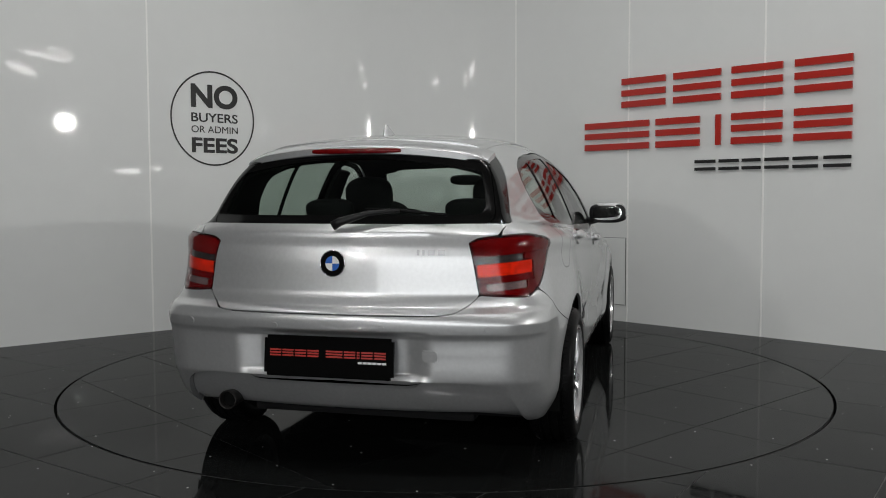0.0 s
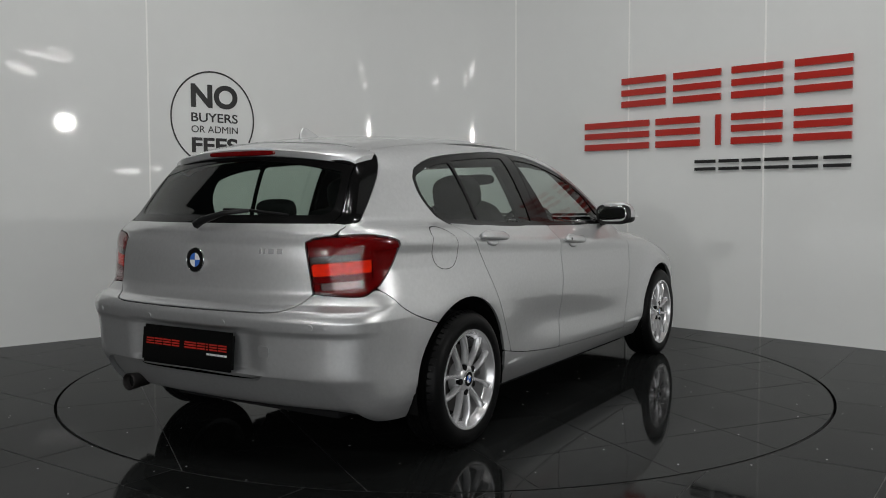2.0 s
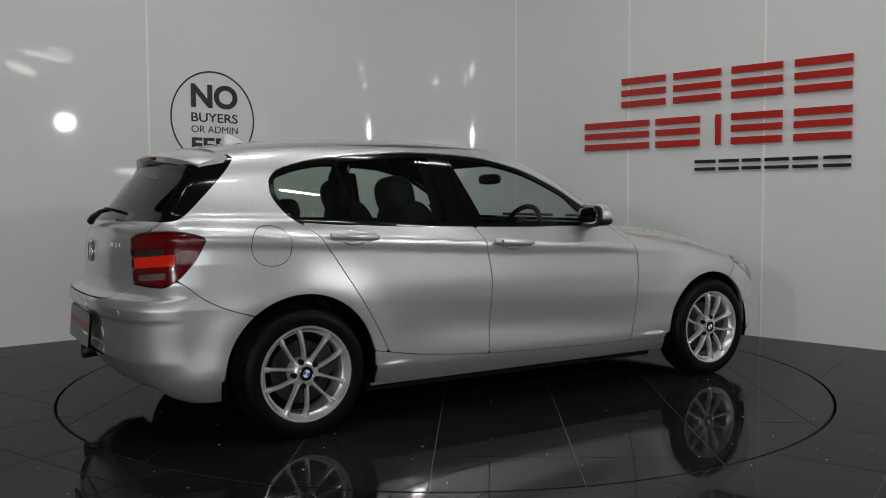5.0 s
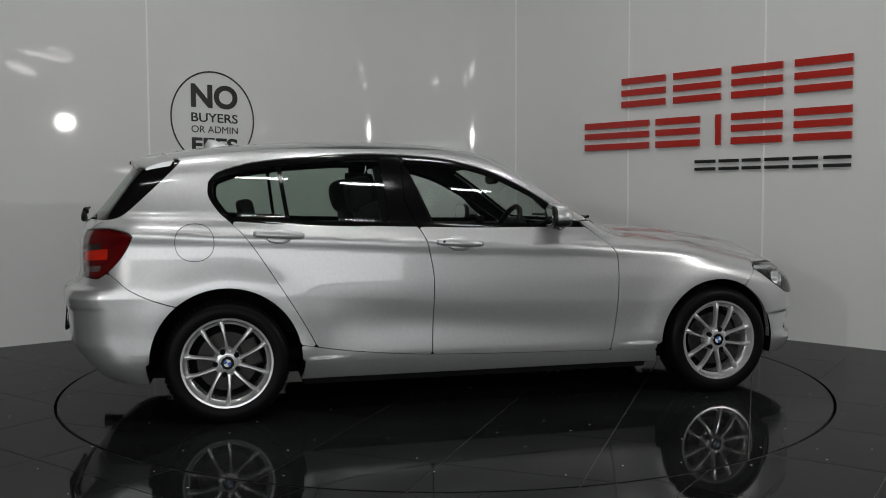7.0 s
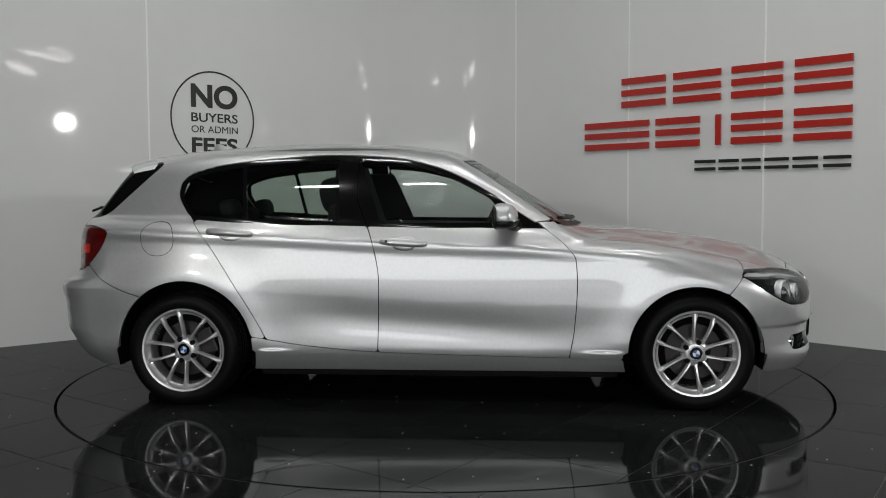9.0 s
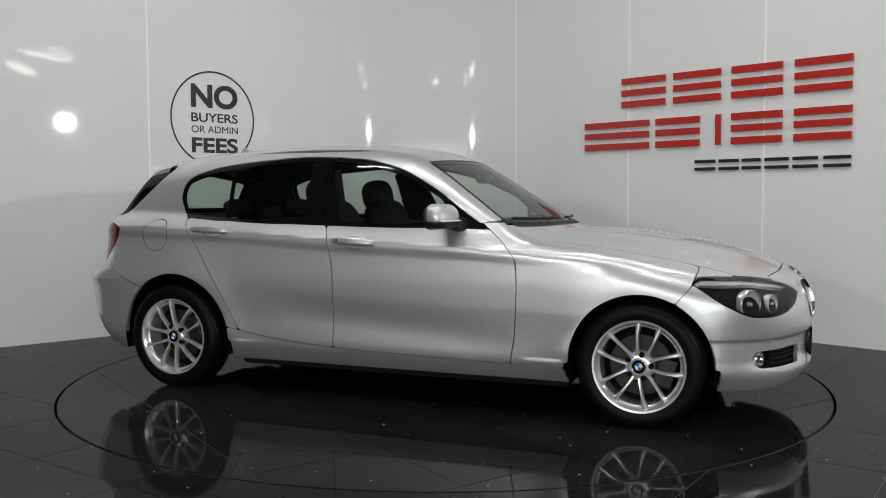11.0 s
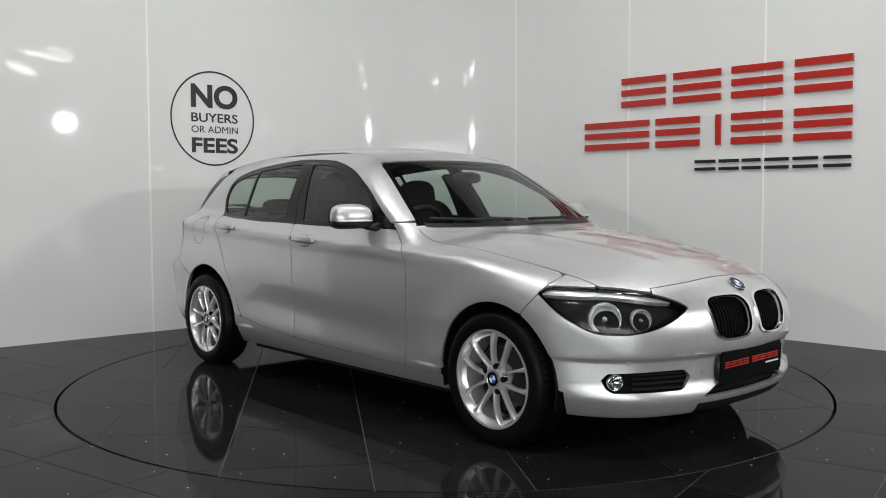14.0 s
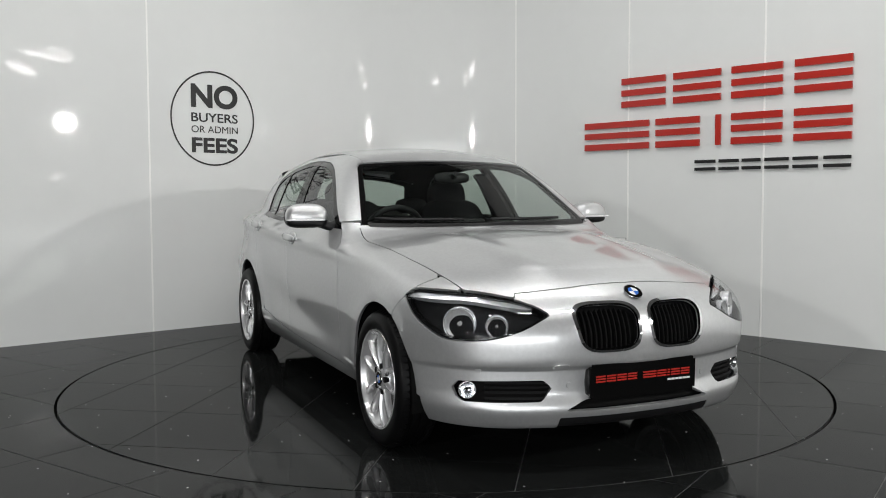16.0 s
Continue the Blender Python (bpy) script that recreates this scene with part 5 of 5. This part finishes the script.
def build_small():
    # exhaust tip
    bm = bmesh.new()
    lathe(bm, [(0.026, 0.10), (0.030, 0.10), (0.040, 0.0), (0.038, -0.004), (0.034, 0.0), (0.032, 0.10)], 28)
    bmesh.ops.recalc_face_normals(bm, faces=bm.faces)
    e = part("exhaust_tip", bm, M["dark_metal"], car, "round steel exhaust tip", smooth=True)
    e.matrix_basis = pose(-2.090, 0.480, 0.274, 0, 0, -90)
    # near-black disc that puts the shade inside the pipe into colour
    bm = bmesh.new()
    bmesh.ops.create_circle(bm, cap_ends=True, segments=24, radius=0.034)
    c = part("bore_shade", bm, M["gap"], e)
    c.matrix_basis = pose(0, 0.03, 0, 90, 0, 0)
    # fog lamps
    for s in (-1, 1):
        bm = bmesh.new()
        lathe(bm, [(0.006, 0.02), (0.022, 0.014), (0.031, -0.002), (0.033, -0.005), (0.036, 0.0), (0.036, 0.03)], 28)
        bmesh.ops.recalc_face_normals(bm, faces=bm.faces)
        f = part("fog_lamp", bm, M["chrome"], car, "round fog lamp with chrome bowl", smooth=True)
        q, n = on_body(1.1 + 1.3 * math.cos(radians(41.3)), s * 1.3 * math.sin(radians(41.3)), 0.341, (-math.cos(radians(41.3)), -s * math.sin(radians(41.3)), 0))
        f.matrix_basis = Matrix.Translation(q - n * 0.018) @ pose(0, 0, 0, 0, 0, 90 + s * 22)
        bm = bmesh.new()
        blob(bm, 0.032, 0.009, 0.032, 2, 24, 10, pose(0, -0.003, 0))
        part("fog_lens", bm, M["clear"], f, smooth=True)
    # parking sensors
    for end, z, ys in ((-1, 0.607, (-0.62, -0.22, 0.22, 0.62)), (1, 0.365, (-0.33, 0.33)), (1, 0.425, (-0.66, 0.66))):
        for y in ys:
            q, n = on_body(end * 2.6, y, z, (-end, 0, 0))
            bm = bmesh.new()
            bmesh.ops.create_cone(bm, cap_ends=True, segments=20, radius1=0.0125, radius2=0.0115, depth=0.003)
            part("parking_sensor", bm, PAINT, car).matrix_basis = facing(q + n * 0.0012, n)
    # towing eye covers, filler flap
    q, n = on_body(-2.6, -0.40, 0.50, (1, 0, 0))
    part("tow_cover", rounded_plate(0.06, 0.045, 0.002, 0.006), PAINT, car).matrix_basis = facing(q, n)
    q, n = on_body(2.6, -0.37, 0.437, (-1, 0, 0))
    part("tow_cover", rounded_plate(0.062, 0.045, 0.002, 0.006), PAINT, car).matrix_basis = facing(q, n)
    ring_v, ring_f = [], []
    N = 48
    for k in range(N):
        t = 2 * math.pi * k / N
        c, s = math.cos(t), math.sin(t)
        c, s = math.copysign(abs(c) ** 0.88, c), math.copysign(abs(s) ** 0.88, s)
        for r in (0.0905, 0.0935):
            ring_v.append((-1.490 + r * c, -1.1, 0.890 + r * s * 0.98))
    ring_v = over_body(ring_v, (0, 1, 0), 0.0008)
    for k in range(N):
        a, b = 2 * k, 2 * ((k + 1) % N)
        ring_f.append((a, a + 1, b + 1, b))
    from_data("filler_flap", ring_v, ring_f, M["gap"], car, "joint of the round fuel filler flap")


def build_cabin():
    def seat(name, x, y, w, label):
        s = empty(name)
        s.parent = car
        s["label"] = label
        s.matrix_basis = pose(x, y, 0)
        bm = bmesh.new()
        blob(bm, 0.27, w / 2, 0.09, 4, 28, 12, pose(0.06, 0, 0.46, 0, -6, 0))
        part("seat", bm, M["cloth"], s, smooth=True)
        bm = bmesh.new()
        blob(bm, 0.090, w / 2, 0.34, 4, 28, 16, pose(-0.24, 0, 0.76, 0, -18, 0))
        part("backrest", bm, M["cloth"], s, smooth=True)
        bm = bmesh.new()
        blob(bm, 0.085, 0.135, 0.105, 2.8, 28, 14, pose(-0.375, 0, 1.120, 0, -12, 0))
        hr = part("headrest", bm, M["cloth"], s, smooth=True)
        for dy in (-0.06, 0.06):
            bm = bmesh.new()
            tube(bm, [(-0.335, dy, 1.0), (-0.35, dy, 1.09)], 0.006)
            part("post", bm, M["chrome"], hr)
        return s

    for y in (-0.37, 0.37):
        seat("front_seat", -0.235, y, 0.50, "black cloth front seat")
    bench = empty("rear_bench")
    bench.parent = car
    bench["label"] = "black cloth rear bench"
    bm = bmesh.new()
    blob(bm, 0.25, 0.62, 0.09, 5, 28, 12, pose(-0.85, 0, 0.48, 0, -6, 0))
    part("seat", bm, M["cloth"], bench, smooth=True)
    bm = bmesh.new()
    blob(bm, 0.07, 0.60, 0.24, 5, 32, 14, pose(-1.13, 0, 0.74, 0, -20, 0))
    part("backrest", bm, M["cloth"], bench, smooth=True)
    for y in (-0.36, 0.0, 0.36):
        bm = bmesh.new()
        blob(bm, 0.045, 0.125, 0.055 if y else 0.04, 3.2, 24, 12, pose(-1.235, y, 1.045 if y else 1.01, 0, -14, 0))
        part("headrest", bm, M["cloth"], bench, smooth=True)
    bm = bmesh.new()
    rows = []
    for j in range(13):
        y = -0.68 + 1.36 * j / 12
        hump = 0.045 * math.exp(-((y + 0.36) / 0.16) ** 2)
        rows.append([bm.verts.new((x, y, z)) for x, z in ((0.82 - 0.3 * y * y, 0.915), (0.62, 0.925), (0.44, 0.915 + hump), (0.36, 0.88 + hump), (0.37, 0.78), (0.48, 0.60))])
    for a, b in zip(rows[:-1], rows[1:]):
        for k in range(5):
            bm.faces.new((a[k], b[k], b[k + 1], a[k + 1]))
    part("dashboard", bm, M["lining"], car, "black dashboard", smooth=True)
    bm = bmesh.new()
    box(bm, 0.40, 0.46, -0.13, 0.13, 0.90, 0.985, 0.012)
    part("display_hood", bm, M["trim"], car, "black centre display")
    wheel = empty("steering_wheel")
    wheel.parent = car
    wheel["label"] = "black steering wheel"
    wheel.matrix_basis = pose(0.24, -0.36, 0.885, 0, -66, 0)
    bm = bmesh.new()
    rows = []
    for k in range(40):
        t = 2 * math.pi * k / 40
        rows.append([bm.verts.new(((0.182 + 0.016 * math.cos(q)) * math.cos(t), (0.182 + 0.016 * math.cos(q)) * math.sin(t), 0.016 * math.sin(q))) for q in (2 * math.pi * i / 10 for i in range(10))])
    for k in range(40):
        a, b = rows[k], rows[(k + 1) % 40]
        for i in range(10):
            bm.faces.new((a[i], b[i], b[(i + 1) % 10], a[(i + 1) % 10]))
    part("wheel_rim", bm, M["trim"], wheel, smooth=True)
    bm = bmesh.new()
    blob(bm, 0.06, 0.075, 0.025, 3, 24, 10)
    part("boss", bm, M["trim"], wheel, smooth=True)
    for t in (90, 270, 180):
        bm = bmesh.new()
        tube(bm, [(0.05 * math.cos(radians(t)), 0.05 * math.sin(radians(t)), 0), (0.18 * math.cos(radians(t)), 0.18 * math.sin(radians(t)), 0)], 0.014)
        part("wheel_spoke", bm, M["trim"], wheel)
    bm = bmesh.new()
    blob(bm, 0.022, 0.115, 0.034, 3, 28, 12, pose(0.275, 0.0, 1.222))
    mir = part("rear_view_mirror", bm, M["trim"], car, "black interior mirror", smooth=True)
    bm = bmesh.new()
    tube(bm, [(0.28, 0, 1.22), (0.33, 0, 1.245)], 0.016)
    part("mirror_stem", bm, M["trim"], mir)
    bm = bmesh.new()
    box(bm, -1.2, 0.5, -0.62, 0.62, 0.26, 0.32)
    part("cabin_floor", bm, M["lining"], car)


build_mirrors()
build_handles()
build_roof_fittings()
build_plates()
build_small()
build_cabin()


lay_tiles()


# ---- what moves ----
def motions():
    rows_car, rows_table = [], []
    for i in range(17):
        deg = 75.63 - 8.8228 * i
        a = radians(deg)
        ox, oy = 0.0112, -0.0827
        rows_car.append((i, pose(ox * math.cos(a) - oy * math.sin(a), ox * math.sin(a) + oy * math.cos(a), 0, 0, 0, deg)))
        rows_table.append((i, pose(0, 0, 0, 0, 0, deg)))
    walk(car, rows_car)
    walk(turntable, rows_table)


motions()
